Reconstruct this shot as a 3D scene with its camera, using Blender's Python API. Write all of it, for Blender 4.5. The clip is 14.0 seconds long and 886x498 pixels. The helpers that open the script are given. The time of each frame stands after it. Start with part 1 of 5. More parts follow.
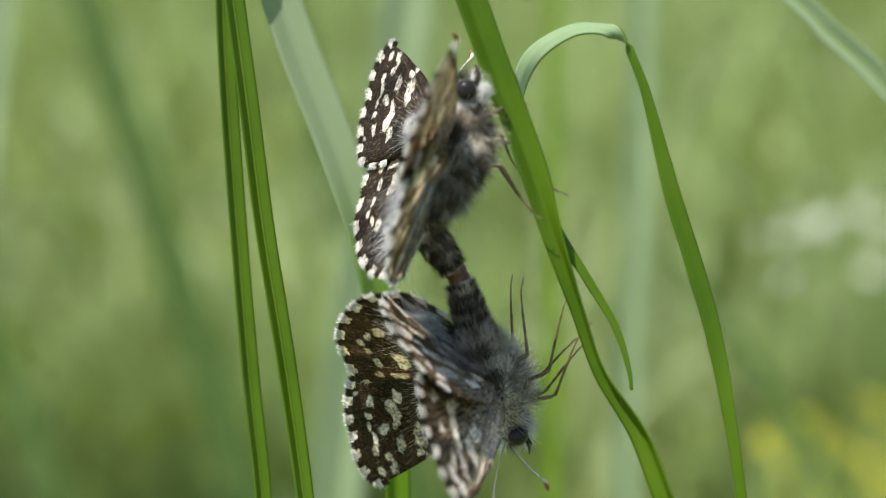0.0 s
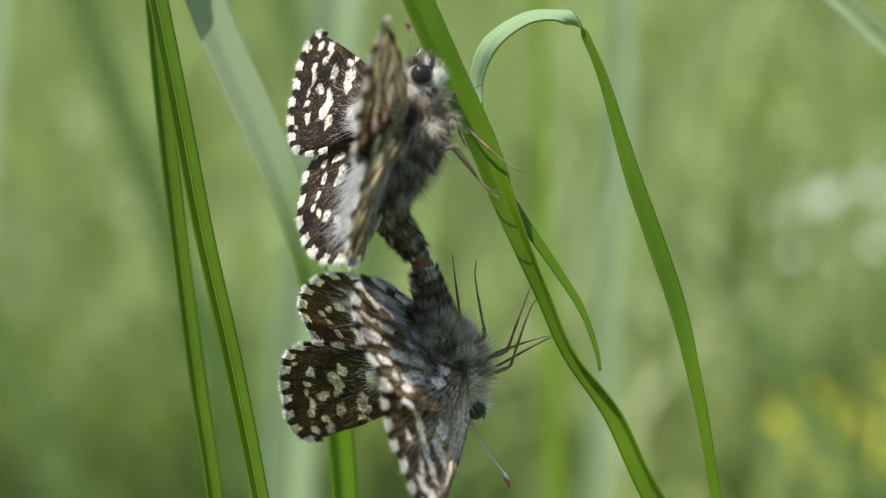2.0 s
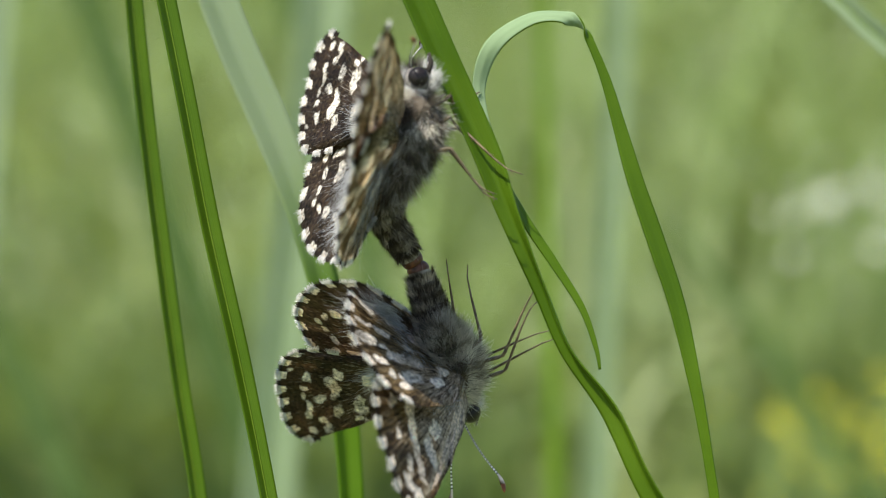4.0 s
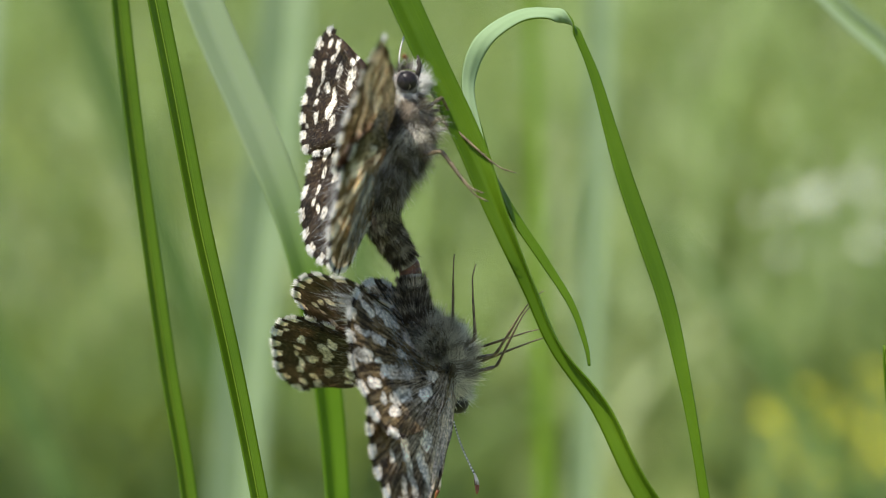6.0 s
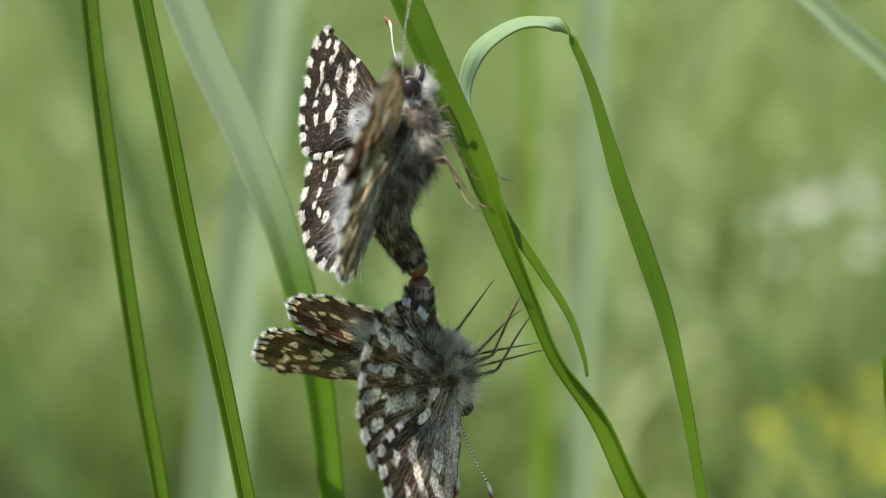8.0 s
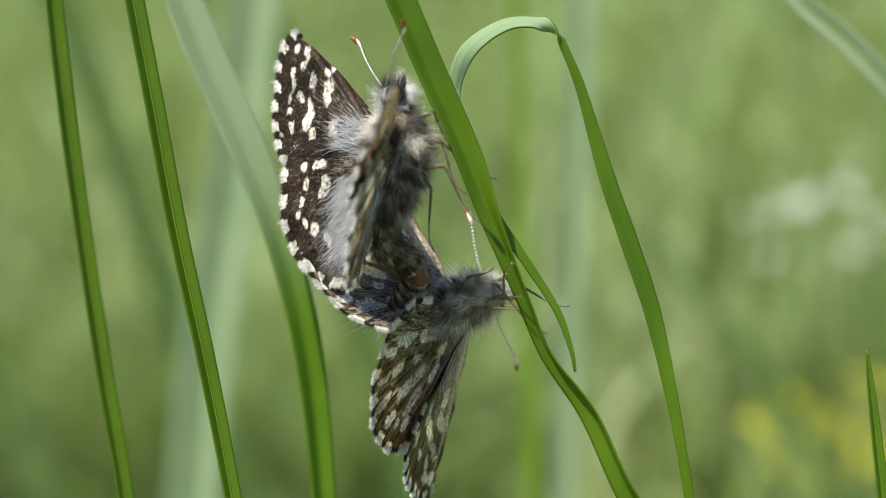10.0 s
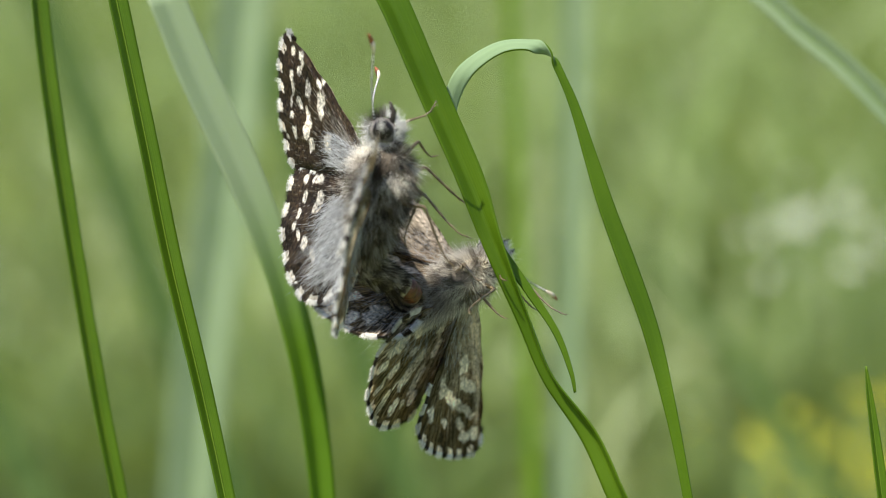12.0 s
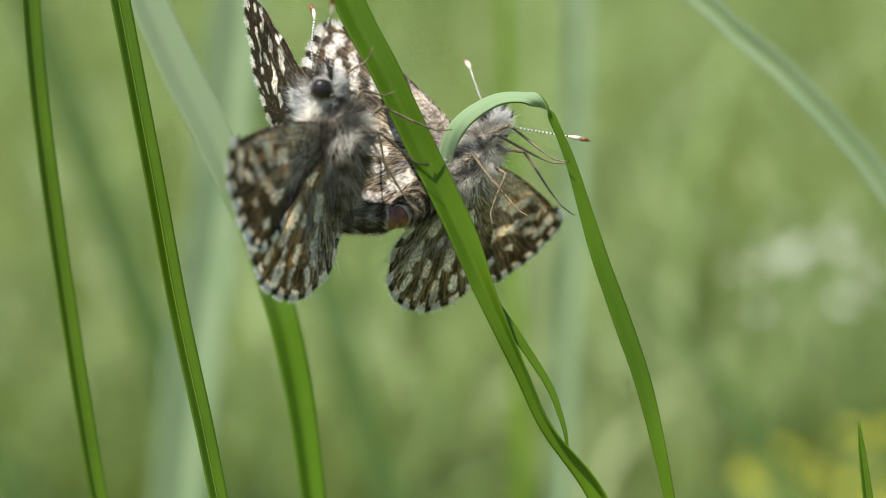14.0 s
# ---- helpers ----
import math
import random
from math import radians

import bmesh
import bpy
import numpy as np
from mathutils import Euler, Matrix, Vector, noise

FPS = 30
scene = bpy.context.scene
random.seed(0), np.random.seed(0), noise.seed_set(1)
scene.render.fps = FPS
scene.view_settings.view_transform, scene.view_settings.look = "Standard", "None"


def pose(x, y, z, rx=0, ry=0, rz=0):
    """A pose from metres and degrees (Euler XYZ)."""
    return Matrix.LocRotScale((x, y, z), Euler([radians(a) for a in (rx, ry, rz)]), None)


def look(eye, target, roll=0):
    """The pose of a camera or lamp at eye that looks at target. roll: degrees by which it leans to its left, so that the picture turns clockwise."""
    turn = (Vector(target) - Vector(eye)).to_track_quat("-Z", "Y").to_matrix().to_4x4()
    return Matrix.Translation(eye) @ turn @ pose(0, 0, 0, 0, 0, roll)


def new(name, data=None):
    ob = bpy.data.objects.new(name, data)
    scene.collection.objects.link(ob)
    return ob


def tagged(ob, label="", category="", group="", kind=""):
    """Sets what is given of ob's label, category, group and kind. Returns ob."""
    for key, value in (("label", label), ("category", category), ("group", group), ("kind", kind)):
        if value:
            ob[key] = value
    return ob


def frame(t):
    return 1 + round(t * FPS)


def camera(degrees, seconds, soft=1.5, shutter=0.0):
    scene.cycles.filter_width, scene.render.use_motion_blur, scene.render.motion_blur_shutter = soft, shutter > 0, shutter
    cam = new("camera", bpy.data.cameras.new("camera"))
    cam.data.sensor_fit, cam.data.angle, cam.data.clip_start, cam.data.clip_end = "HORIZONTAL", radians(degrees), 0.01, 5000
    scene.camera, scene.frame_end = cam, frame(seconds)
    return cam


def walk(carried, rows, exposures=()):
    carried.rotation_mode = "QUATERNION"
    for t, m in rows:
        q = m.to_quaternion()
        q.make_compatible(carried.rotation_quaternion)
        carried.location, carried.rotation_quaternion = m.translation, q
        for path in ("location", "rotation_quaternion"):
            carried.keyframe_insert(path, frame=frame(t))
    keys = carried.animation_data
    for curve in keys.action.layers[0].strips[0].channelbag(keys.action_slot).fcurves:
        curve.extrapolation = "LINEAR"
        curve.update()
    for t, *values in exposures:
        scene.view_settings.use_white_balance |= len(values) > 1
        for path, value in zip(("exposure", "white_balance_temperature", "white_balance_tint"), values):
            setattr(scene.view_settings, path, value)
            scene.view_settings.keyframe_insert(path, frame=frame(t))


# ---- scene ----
# A close shot of two coupled skipper butterflies on grass in a sunny meadow. "stage" is the upright plane
# through the insects: u right, v up, w towards the lens, in millimetres, 0.25 m above the ground.
STAGE = pose(0, 0, 0.25, 76, 0, 0)


def stage(u, v, w, rx=0, ry=0, rz=0):
    return STAGE @ pose(u / 1000, v / 1000, w / 1000, rx, ry, rz)


def on(p):
    """A stage point in the world."""
    return STAGE @ Vector((p[0] / 1000, p[1] / 1000, p[2] / 1000))


# ---- camera: a macro lens held by hand ----
cam = camera(20.0, 14.0, soft=0.6)
cam.data.dof.use_dof, cam.data.dof.focus_distance, cam.data.dof.aperture_fstop = True, 0.1555, 30.0
walk(cam, [
    (0.0, stage(-3.20, 0.00, 149.18, 0.012, -0.273, 1.564)),
    (0.5, stage(-2.00, 0.00, 150.03, -0.084, -0.617, 1.020)),
    (1.0, stage(-0.80, 0.00, 150.98, -0.271, 0.071, -0.064)),
    (1.5, stage(0.00, 0.00, 151.72, -0.333, 0.248, -0.080)),
    (2.0, stage(0.00, 0.00, 151.13, -0.231, 0.150, -0.684)),
    (2.5, stage(0.00, 0.00, 151.21, -0.269, 0.241, -0.244)),
    (3.0, stage(0.00, 0.00, 151.93, -0.182, 0.261, -0.165)),
    (5.5, stage(0.00, 0.00, 152.38, -0.397, 0.022, -0.275)),
    (6.0, stage(0.00, 0.00, 152.37, -0.333, -0.043, -0.271)),
    (6.5, stage(0.00, 0.00, 153.10, 0.000, 0.000, -0.000)),
    (7.0, stage(0.00, 0.00, 153.26, 0.094, -0.060, -0.448)),
    (7.5, stage(0.00, 0.00, 151.34, -0.032, -0.105, -0.502)),
    (10.0, stage(0.00, 0.00, 153.73, -0.164, -0.346, -0.472)),
    (10.5, stage(0.00, 0.00, 154.35, 0.583, -0.463, -0.726)),
    (11.0, stage(0.00, 0.00, 154.30, 0.547, -0.479, -0.998)),
    (11.5, stage(0.00, 0.00, 154.53, 0.557, -0.466, -1.094)),
    (12.0, stage(0.00, 0.00, 153.99, 0.375, -0.394, -1.449)),
    (12.5, stage(0.00, 0.15, 155.61, 0.234, -0.425, -0.770)),
    (13.0, stage(0.00, 0.30, 153.03, 1.028, -0.126, -1.476)),
    (13.5, stage(0.00, 0.95, 157.44, 1.445, -0.576, -1.689)),
    (14.0, stage(0.00, 1.60, 153.88, 0.959, -0.551, -0.790)),
])

# ---- light: high sun from the upper left, blue sky ----
SUN = Vector((-0.36, -0.25, 0.90)).normalized()
world = bpy.data.worlds.new("sky")
scene.world = world
world.use_nodes = True
sky = world.node_tree.nodes.new("ShaderNodeTexSky")
sky.sky_type, sky.sun_disc = "NISHITA", False
sky.sun_elevation = math.asin(SUN.z)
sky.sun_rotation = math.atan2(SUN.x, SUN.y)
back = world.node_tree.nodes["Background"]
back.inputs["Strength"].default_value = 0.125
world.node_tree.links.new(sky.outputs[0], back.inputs["Color"])
sun_data = bpy.data.lights.new("sun", "SUN")
sun_data.energy, sun_data.angle, sun_data.color = 4.7, radians(0.55), (1.0, 0.95, 0.86)
sun = new("sun", sun_data)
sun.matrix_world = look(SUN * 5, (0, 0, 0))
scene.view_settings.exposure = 0.915


# ---- materials ----
def material(name):
    m = bpy.data.materials.new(name)
    m.use_nodes = True
    m.node_tree.nodes.clear()
    return m, m.node_tree.nodes.new, m.node_tree.links.new


def leaf_material(name, low, high, scale=1.0, through_light=0.45, gloss=0.35, veins=26.0, spots=0.5, spec=0.2, top_glare=None):
    """Grass leaf: lengthwise veins, mottling at two scales, a waxy coat, light shining through."""
    m, make, link = material(name)
    uv = make("ShaderNodeUVMap")
    uv.uv_map = "UVMap"
    sep = make("ShaderNodeSeparateXYZ")
    link(uv.outputs[0], sep.inputs[0])
    wave = make("ShaderNodeMath")
    wave.operation = "MULTIPLY"
    wave.inputs[1].default_value = veins * 2 * math.pi / 2
    link(sep.outputs["X"], wave.inputs[0])
    sine = make("ShaderNodeMath")
    sine.operation = "SINE"
    link(wave.outputs[0], sine.inputs[0])
    geo = make("ShaderNodeNewGeometry")
    coord = make("ShaderNodeTexCoord")
    n1 = make("ShaderNodeTexNoise")
    n1.inputs["Scale"].default_value = 160 / scale
    n1.inputs["Detail"].default_value = 4
    link(coord.outputs["Object"], n1.inputs["Vector"])
    comb = make("ShaderNodeMapping")
    comb.inputs["Scale"].default_value = (60, 2.2, 1)
    link(uv.outputs[0], comb.inputs["Vector"])
    n2 = make("ShaderNodeTexNoise")
    n2.inputs["Scale"].default_value = 3.0
    n2.inputs["Detail"].default_value = 5
    link(comb.outputs[0], n2.inputs["Vector"])
    add = make("ShaderNodeMath")
    add.operation = "MULTIPLY_ADD"
    add.inputs[1].default_value = 0.028
    link(sine.outputs[0], add.inputs[0])
    mixn = make("ShaderNodeMath")
    mixn.operation = "MULTIPLY_ADD"
    mixn.inputs[1].default_value = 0.5
    link(n1.outputs[0], mixn.inputs[0])
    half = make("ShaderNodeMath")
    half.operation = "MULTIPLY"
    half.inputs[1].default_value = 0.5
    link(n2.outputs[0], half.inputs[0])
    link(half.outputs[0], mixn.inputs[2])
    link(mixn.outputs[0], add.inputs[2])
    vary = make("ShaderNodeMath")
    vary.operation = "MULTIPLY_ADD"
    vary.inputs[1].default_value = spots
    vary.inputs[2].default_value = -spots / 2
    link(geo.outputs["Random Per Island"], vary.inputs[0])
    tot = make("ShaderNodeMath")
    link(add.outputs[0], tot.inputs[0])
    link(vary.outputs[0], tot.inputs[1])
    cr = make("ShaderNodeValToRGB")
    cr.color_ramp.elements[0].position, cr.color_ramp.elements[0].color = 0.28, (*low, 1)
    cr.color_ramp.elements[1].position, cr.color_ramp.elements[1].color = 0.72, (*high, 1)
    link(tot.outputs[0], cr.inputs[0])
    paint = cr.outputs[0]
    if top_glare:
        # pale underside and glare on the leaf's upper length, put into the colour
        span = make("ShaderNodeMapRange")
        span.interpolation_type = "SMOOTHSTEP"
        span.inputs["From Min"].default_value, span.inputs["From Max"].default_value = top_glare[1], top_glare[2]
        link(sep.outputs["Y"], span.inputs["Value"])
        glare_mix = make("ShaderNodeMix")
        glare_mix.data_type = "RGBA"
        glare_mix.inputs[6].default_value = (*top_glare[0], 1)
        link(span.outputs[0], glare_mix.inputs[0])
        link(cr.outputs[0], glare_mix.inputs[7])
        paint = glare_mix.outputs[2]
    bump = make("ShaderNodeBump")
    bump.inputs["Strength"].default_value = 0.10
    bump.inputs["Distance"].default_value = 0.00006 * scale
    hsum = make("ShaderNodeMath")
    link(sine.outputs[0], hsum.inputs[0])
    link(n2.outputs[0], hsum.inputs[1])
    link(hsum.outputs[0], bump.inputs["Height"])
    bsdf = make("ShaderNodeBsdfPrincipled")
    link(paint, bsdf.inputs["Base Color"])
    bsdf.inputs["Roughness"].default_value = gloss
    bsdf.inputs["Specular IOR Level"].default_value = spec
    link(bump.outputs[0], bsdf.inputs["Normal"])
    tr = make("ShaderNodeBsdfTranslucent")
    sat = make("ShaderNodeMix")
    sat.data_type, sat.blend_type = "RGBA", "MULTIPLY"
    sat.inputs[0].default_value = 1.0
    sat.inputs[7].default_value = (1.45, 1.25, 0.35, 1)
    link(paint, sat.inputs[6])
    link(sat.outputs[2], tr.inputs["Color"])
    mix = make("ShaderNodeMixShader")
    mix.inputs[0].default_value = through_light
    link(bsdf.outputs[0], mix.inputs[1])
    link(tr.outputs[0], mix.inputs[2])
    out = make("ShaderNodeOutputMaterial")
    link(mix.outputs[0], out.inputs[0])
    return m


def painted_material(name, rough=0.75, through_light=0.12, grain=2600.0, depth=0.00002, amount=0.35, gloss=0.06, membrane=None):
    """Colour from the mesh's "pattern" attribute, broken up by fine scales, slightly translucent."""
    m, make, link = material(name)
    att = make("ShaderNodeAttribute")
    att.attribute_name = "pattern"
    coord = make("ShaderNodeTexCoord")
    n1 = make("ShaderNodeTexNoise")
    n1.inputs["Scale"].default_value = grain
    n1.inputs["Detail"].default_value = 3
    n2 = make("ShaderNodeTexNoise")
    n2.inputs["Scale"].default_value = 330
    n2.inputs["Detail"].default_value = 5
    for n in (n1, n2):
        link(coord.outputs["Object"], n.inputs["Vector"])
    fac = make("ShaderNodeMath")
    fac.operation = "MULTIPLY"
    link(n1.outputs[0], fac.inputs[0])
    link(n2.outputs[0], fac.inputs[1])
    span = make("ShaderNodeMapRange")
    span.inputs["From Min"].default_value, span.inputs["From Max"].default_value = 0.12, 0.40
    span.inputs["To Min"].default_value, span.inputs["To Max"].default_value = 1 - amount, 1 + amount
    link(fac.outputs[0], span.inputs["Value"])
    mul = make("ShaderNodeMix")
    mul.data_type, mul.blend_type = "RGBA", "MULTIPLY"
    mul.inputs[0].default_value = 1.0
    link(att.outputs["Color"], mul.inputs[6])
    link(span.outputs[0], mul.inputs[7])
    paint = mul.outputs[2]
    if membrane:
        # single golden scales strewn over the ground colour
        dust = make("ShaderNodeTexVoronoi")
        dust.inputs["Scale"].default_value = 6200
        link(coord.outputs["Object"], dust.inputs["Vector"])
        pick = make("ShaderNodeSeparateColor")
        link(dust.outputs["Color"], pick.inputs[0])
        some = make("ShaderNodeMapRange")
        some.inputs["From Min"].default_value, some.inputs["From Max"].default_value = 0.60, 0.95
        some.inputs["To Max"].default_value = 0.24
        link(pick.outputs[0], some.inputs["Value"])
        strewn = make("ShaderNodeMath")
        strewn.operation = "MULTIPLY"
        link(some.outputs[0], strewn.inputs[0])
        link(n2.outputs[0], strewn.inputs[1])
        gold = make("ShaderNodeMix")
        gold.data_type, gold.blend_type = "RGBA", "LIGHTEN"
        gold.inputs[7].default_value = (0.34, 0.235, 0.11, 1)
        link(strewn.outputs[0], gold.inputs[0])
        link(paint, gold.inputs[6])
        paint = gold.outputs[2]
    bump = make("ShaderNodeBump")
    bump.inputs["Strength"].default_value = 0.8
    bump.inputs["Distance"].default_value = depth
    link(n1.outputs[0], bump.inputs["Height"])
    bsdf = make("ShaderNodeBsdfPrincipled")
    link(paint, bsdf.inputs["Base Color"])
    bsdf.inputs["Roughness"].default_value = rough
    bsdf.inputs["Specular IOR Level"].default_value = gloss
    link(bump.outputs[0], bsdf.inputs["Normal"])
    tr = make("ShaderNodeBsdfTranslucent")
    link(mul.outputs[2], tr.inputs["Color"])
    if membrane:
        # each of the wing's two skins holds half of the pigment; what comes through is warm
        split = make("ShaderNodeSeparateColor")
        link(mul.outputs[2], split.inputs[0])
        joined = make("ShaderNodeCombineColor")
        for band in range(3):
            root = make("ShaderNodeMath")
            root.operation = "POWER"
            root.inputs[1].default_value = 0.50
            link(split.outputs[band], root.inputs[0])
            link(root.outputs[0], joined.inputs[band])
        skin = make("ShaderNodeMix")
        skin.data_type, skin.blend_type = "RGBA", "MULTIPLY"
        skin.inputs[0].default_value = 1.0
        skin.inputs[7].default_value = (*membrane, 1)
        link(joined.outputs[0], skin.inputs[6])
        link(skin.outputs[2], tr.inputs["Color"])
    mix = make("ShaderNodeMixShader")
    mix.inputs[0].default_value = through_light
    link(bsdf.outputs[0], mix.inputs[1])
    link(tr.outputs[0], mix.inputs[2])
    out = make("ShaderNodeOutputMaterial")
    link(mix.outputs[0], out.inputs[0])
    return m


def plain_material(name, low, high, rough=0.6, scale=900.0, spec=0.4, through_light=0.0):
    """Two tones mixed by noise, with fine relief."""
    m, make, link = material(name)
    coord = make("ShaderNodeTexCoord")
    n1 = make("ShaderNodeTexNoise")
    n1.inputs["Scale"].default_value = scale
    n1.inputs["Detail"].default_value = 5
    link(coord.outputs["Object"], n1.inputs["Vector"])
    cr = make("ShaderNodeValToRGB")
    cr.color_ramp.elements[0].position, cr.color_ramp.elements[0].color = 0.3, (*low, 1)
    cr.color_ramp.elements[1].position, cr.color_ramp.elements[1].color = 0.7, (*high, 1)
    link(n1.outputs[0], cr.inputs[0])
    bump = make("ShaderNodeBump")
    bump.inputs["Strength"].default_value = 0.4
    bump.inputs["Distance"].default_value = 0.05 / scale
    link(n1.outputs[0], bump.inputs["Height"])
    bsdf = make("ShaderNodeBsdfPrincipled")
    link(cr.outputs[0], bsdf.inputs["Base Color"])
    bsdf.inputs["Roughness"].default_value = rough
    bsdf.inputs["Specular IOR Level"].default_value = spec
    link(bump.outputs[0], bsdf.inputs["Normal"])
    out = make("ShaderNodeOutputMaterial")
    if through_light:
        tr = make("ShaderNodeBsdfTranslucent")
        link(cr.outputs[0], tr.inputs["Color"])
        mix = make("ShaderNodeMixShader")
        mix.inputs[0].default_value = through_light
        link(bsdf.outputs[0], mix.inputs[1])
        link(tr.outputs[0], mix.inputs[2])
        link(mix.outputs[0], out.inputs[0])
    else:
        link(bsdf.outputs[0], out.inputs[0])
    return m


LEAF = leaf_material("fresh_grass", (0.068, 0.140, 0.005), (0.150, 0.255, 0.013), gloss=0.45, through_light=0.45)
# green blade whose top has reflected light painted in as pale grey-green
LEAF_LIT_TOP = leaf_material("lit_top_grass", (0.10, 0.205, 0.008), (0.17, 0.30, 0.018), gloss=0.5, through_light=0.5, top_glare=((0.29, 0.37, 0.23), 0.15, 0.32))
RIB = leaf_material("leaf_midrib", (0.088, 0.155, 0.008), (0.175, 0.27, 0.022), gloss=0.5, through_light=0.35)
LEAF_UNDER = leaf_material("fresh_grass_underside", (0.19, 0.275, 0.14), (0.265, 0.35, 0.205), gloss=0.85, through_light=0.25, spec=0.08)
# darker copy of the fresh grass, with the meadow's shade put into its colour
LEAF_SHADED = leaf_material("shaded_grass", (0.028, 0.060, 0.010), (0.060, 0.105, 0.022), gloss=0.6, through_light=0.12)
LEAF_PALE = leaf_material("pale_grass", (0.19, 0.26, 0.135), (0.27, 0.34, 0.20), through_light=0.3, gloss=0.45)
MEADOW = leaf_material("meadow_grass", (0.130, 0.195, 0.058), (0.240, 0.315, 0.116), scale=20, gloss=0.7, through_light=0.28, spots=0.3)
MEADOW_PALE = leaf_material("meadow_dry_grass", (0.24, 0.30, 0.14), (0.38, 0.44, 0.24), scale=20, gloss=0.7, through_light=0.2, spots=0.3)
SOIL = plain_material("meadow_soil", (0.10, 0.13, 0.035), (0.19, 0.23, 0.07), rough=0.9, scale=14)
WING = painted_material("wing_scales", through_light=0.46, rough=0.5, gloss=0.16, grain=4200.0, depth=0.00004, amount=0.95, membrane=(1.0, 0.80, 0.60))
BODY = painted_material("body_scales", through_light=0.0, grain=1500.0, amount=0.6, depth=0.00006)
FUR = painted_material("grey_hair", gloss=0.2, rough=0.4, through_light=0.45, amount=0.25)
EYE = plain_material("dark_eye", (0.008, 0.006, 0.006), (0.02, 0.016, 0.015), rough=0.35, scale=6000, spec=0.2)
LEG = plain_material("brown_leg", (0.045, 0.033, 0.018), (0.19, 0.14, 0.075), rough=0.5, scale=2500)
CLUB = plain_material("orange_club", (0.13, 0.036, 0.009), (0.32, 0.092, 0.02), rough=0.5, scale=2500)
RUST = plain_material("rust_tail", (0.03, 0.012, 0.006), (0.13, 0.042, 0.013), rough=0.5, scale=2500)
YELLOW = plain_material("yellow_petal", (0.60, 0.56, 0.02), (0.74, 0.70, 0.04), rough=0.5, scale=300, through_light=0.3)
WHITE = plain_material("white_petal", (0.62, 0.64, 0.55), (0.8, 0.82, 0.74), rough=0.6, scale=300, through_light=0.3)


# ---- mesh helpers ----
def link_mesh(name, verts, faces, mat, parent=None, label="", uvs=None, colours=None, smooth=True):
    me = bpy.data.meshes.new(name)
    me.from_pydata([tuple(v) for v in verts], [], faces)
    me.materials.append(mat)
    if smooth:
        me.polygons.foreach_set("use_smooth", [True] * len(me.polygons))
    if uvs is not None:
        layer = me.uv_layers.new(name="UVMap")
        idx = np.empty(len(me.loops), dtype=np.int32)
        me.loops.foreach_get("vertex_index", idx)
        layer.data.foreach_set("uv", np.asarray(uvs, dtype=np.float32)[idx].ravel())
    if colours is not None:
        att = me.attributes.new("pattern", "FLOAT_COLOR", "POINT")
        c = np.ones((len(verts), 4), dtype=np.float32)
        c[:, :3] = colours
        att.data.foreach_set("color", c.ravel())
    me.update()
    ob = new(name, me)
    if parent:
        ob.parent = parent
    if label:
        tagged(ob, label)
    return ob


def spline(points, n):
    """Catmull-Rom through control rows (any width), n samples."""
    p = np.asarray(points, dtype=float)
    p = np.vstack([2 * p[0] - p[1], p, 2 * p[-1] - p[-2]])
    out = []
    for s in np.linspace(0, len(p) - 3 - 1e-6, n):
        i, f = int(s), s - int(s)
        a, b, c, d = p[i:i + 4]
        out.append(0.5 * (2 * b + (c - a) * f + (2 * a - 5 * b + 4 * c - d) * f * f + (3 * b - a - 3 * c + d) * f ** 3))
    return np.array(out)


def ribbon_mesh(rows, n, fold=0.18, thick=0.00012, across=8, rib=1.0):
    """Grass leaf along rows (x, y, z, width, nx, ny, nz) in metres: a folded, thick ribbon with a midrib."""
    s = spline(rows, n)
    verts, uvs, faces = [], [], []
    run = 0.0
    for i in range(n):
        c = Vector(s[i, :3])
        ahead = Vector(s[min(i + 1, n - 1), :3] - s[max(i - 1, 0), :3]).normalized()
        nrm = Vector(s[i, 4:7])
        nrm = (nrm - ahead * nrm.dot(ahead)).normalized()
        side = ahead.cross(nrm)
        w = max(s[i, 3], 0.00004)
        if i:
            run += float(np.linalg.norm(s[i, :3] - s[i - 1, :3]))
        ring = []
        for k in range(across + 1):
            a = k / across * 2 - 1
            ring.append((a, abs(a) * fold * w + 0.5 * thick))
        for k in range(across, -1, -1):
            a = k / across * 2 - 1
            ring.append((a, abs(a) * fold * w - (0.5 + rib * max(0, 1 - abs(a) * 4)) * thick))
        for a, h in ring:
            verts.append(c + side * (a * w / 2) + nrm * h)
            uvs.append((a * 0.5 + 0.5, run * 12))
    m = 2 * across + 2
    for i in range(n - 1):
        for k in range(m):
            faces.append((i * m + k, i * m + (k + 1) % m, (i + 1) * m + (k + 1) % m, (i + 1) * m + k))
    faces.append(tuple(range(m))[::-1])
    faces.append(tuple(range((n - 1) * m, n * m)))
    return verts, faces, uvs


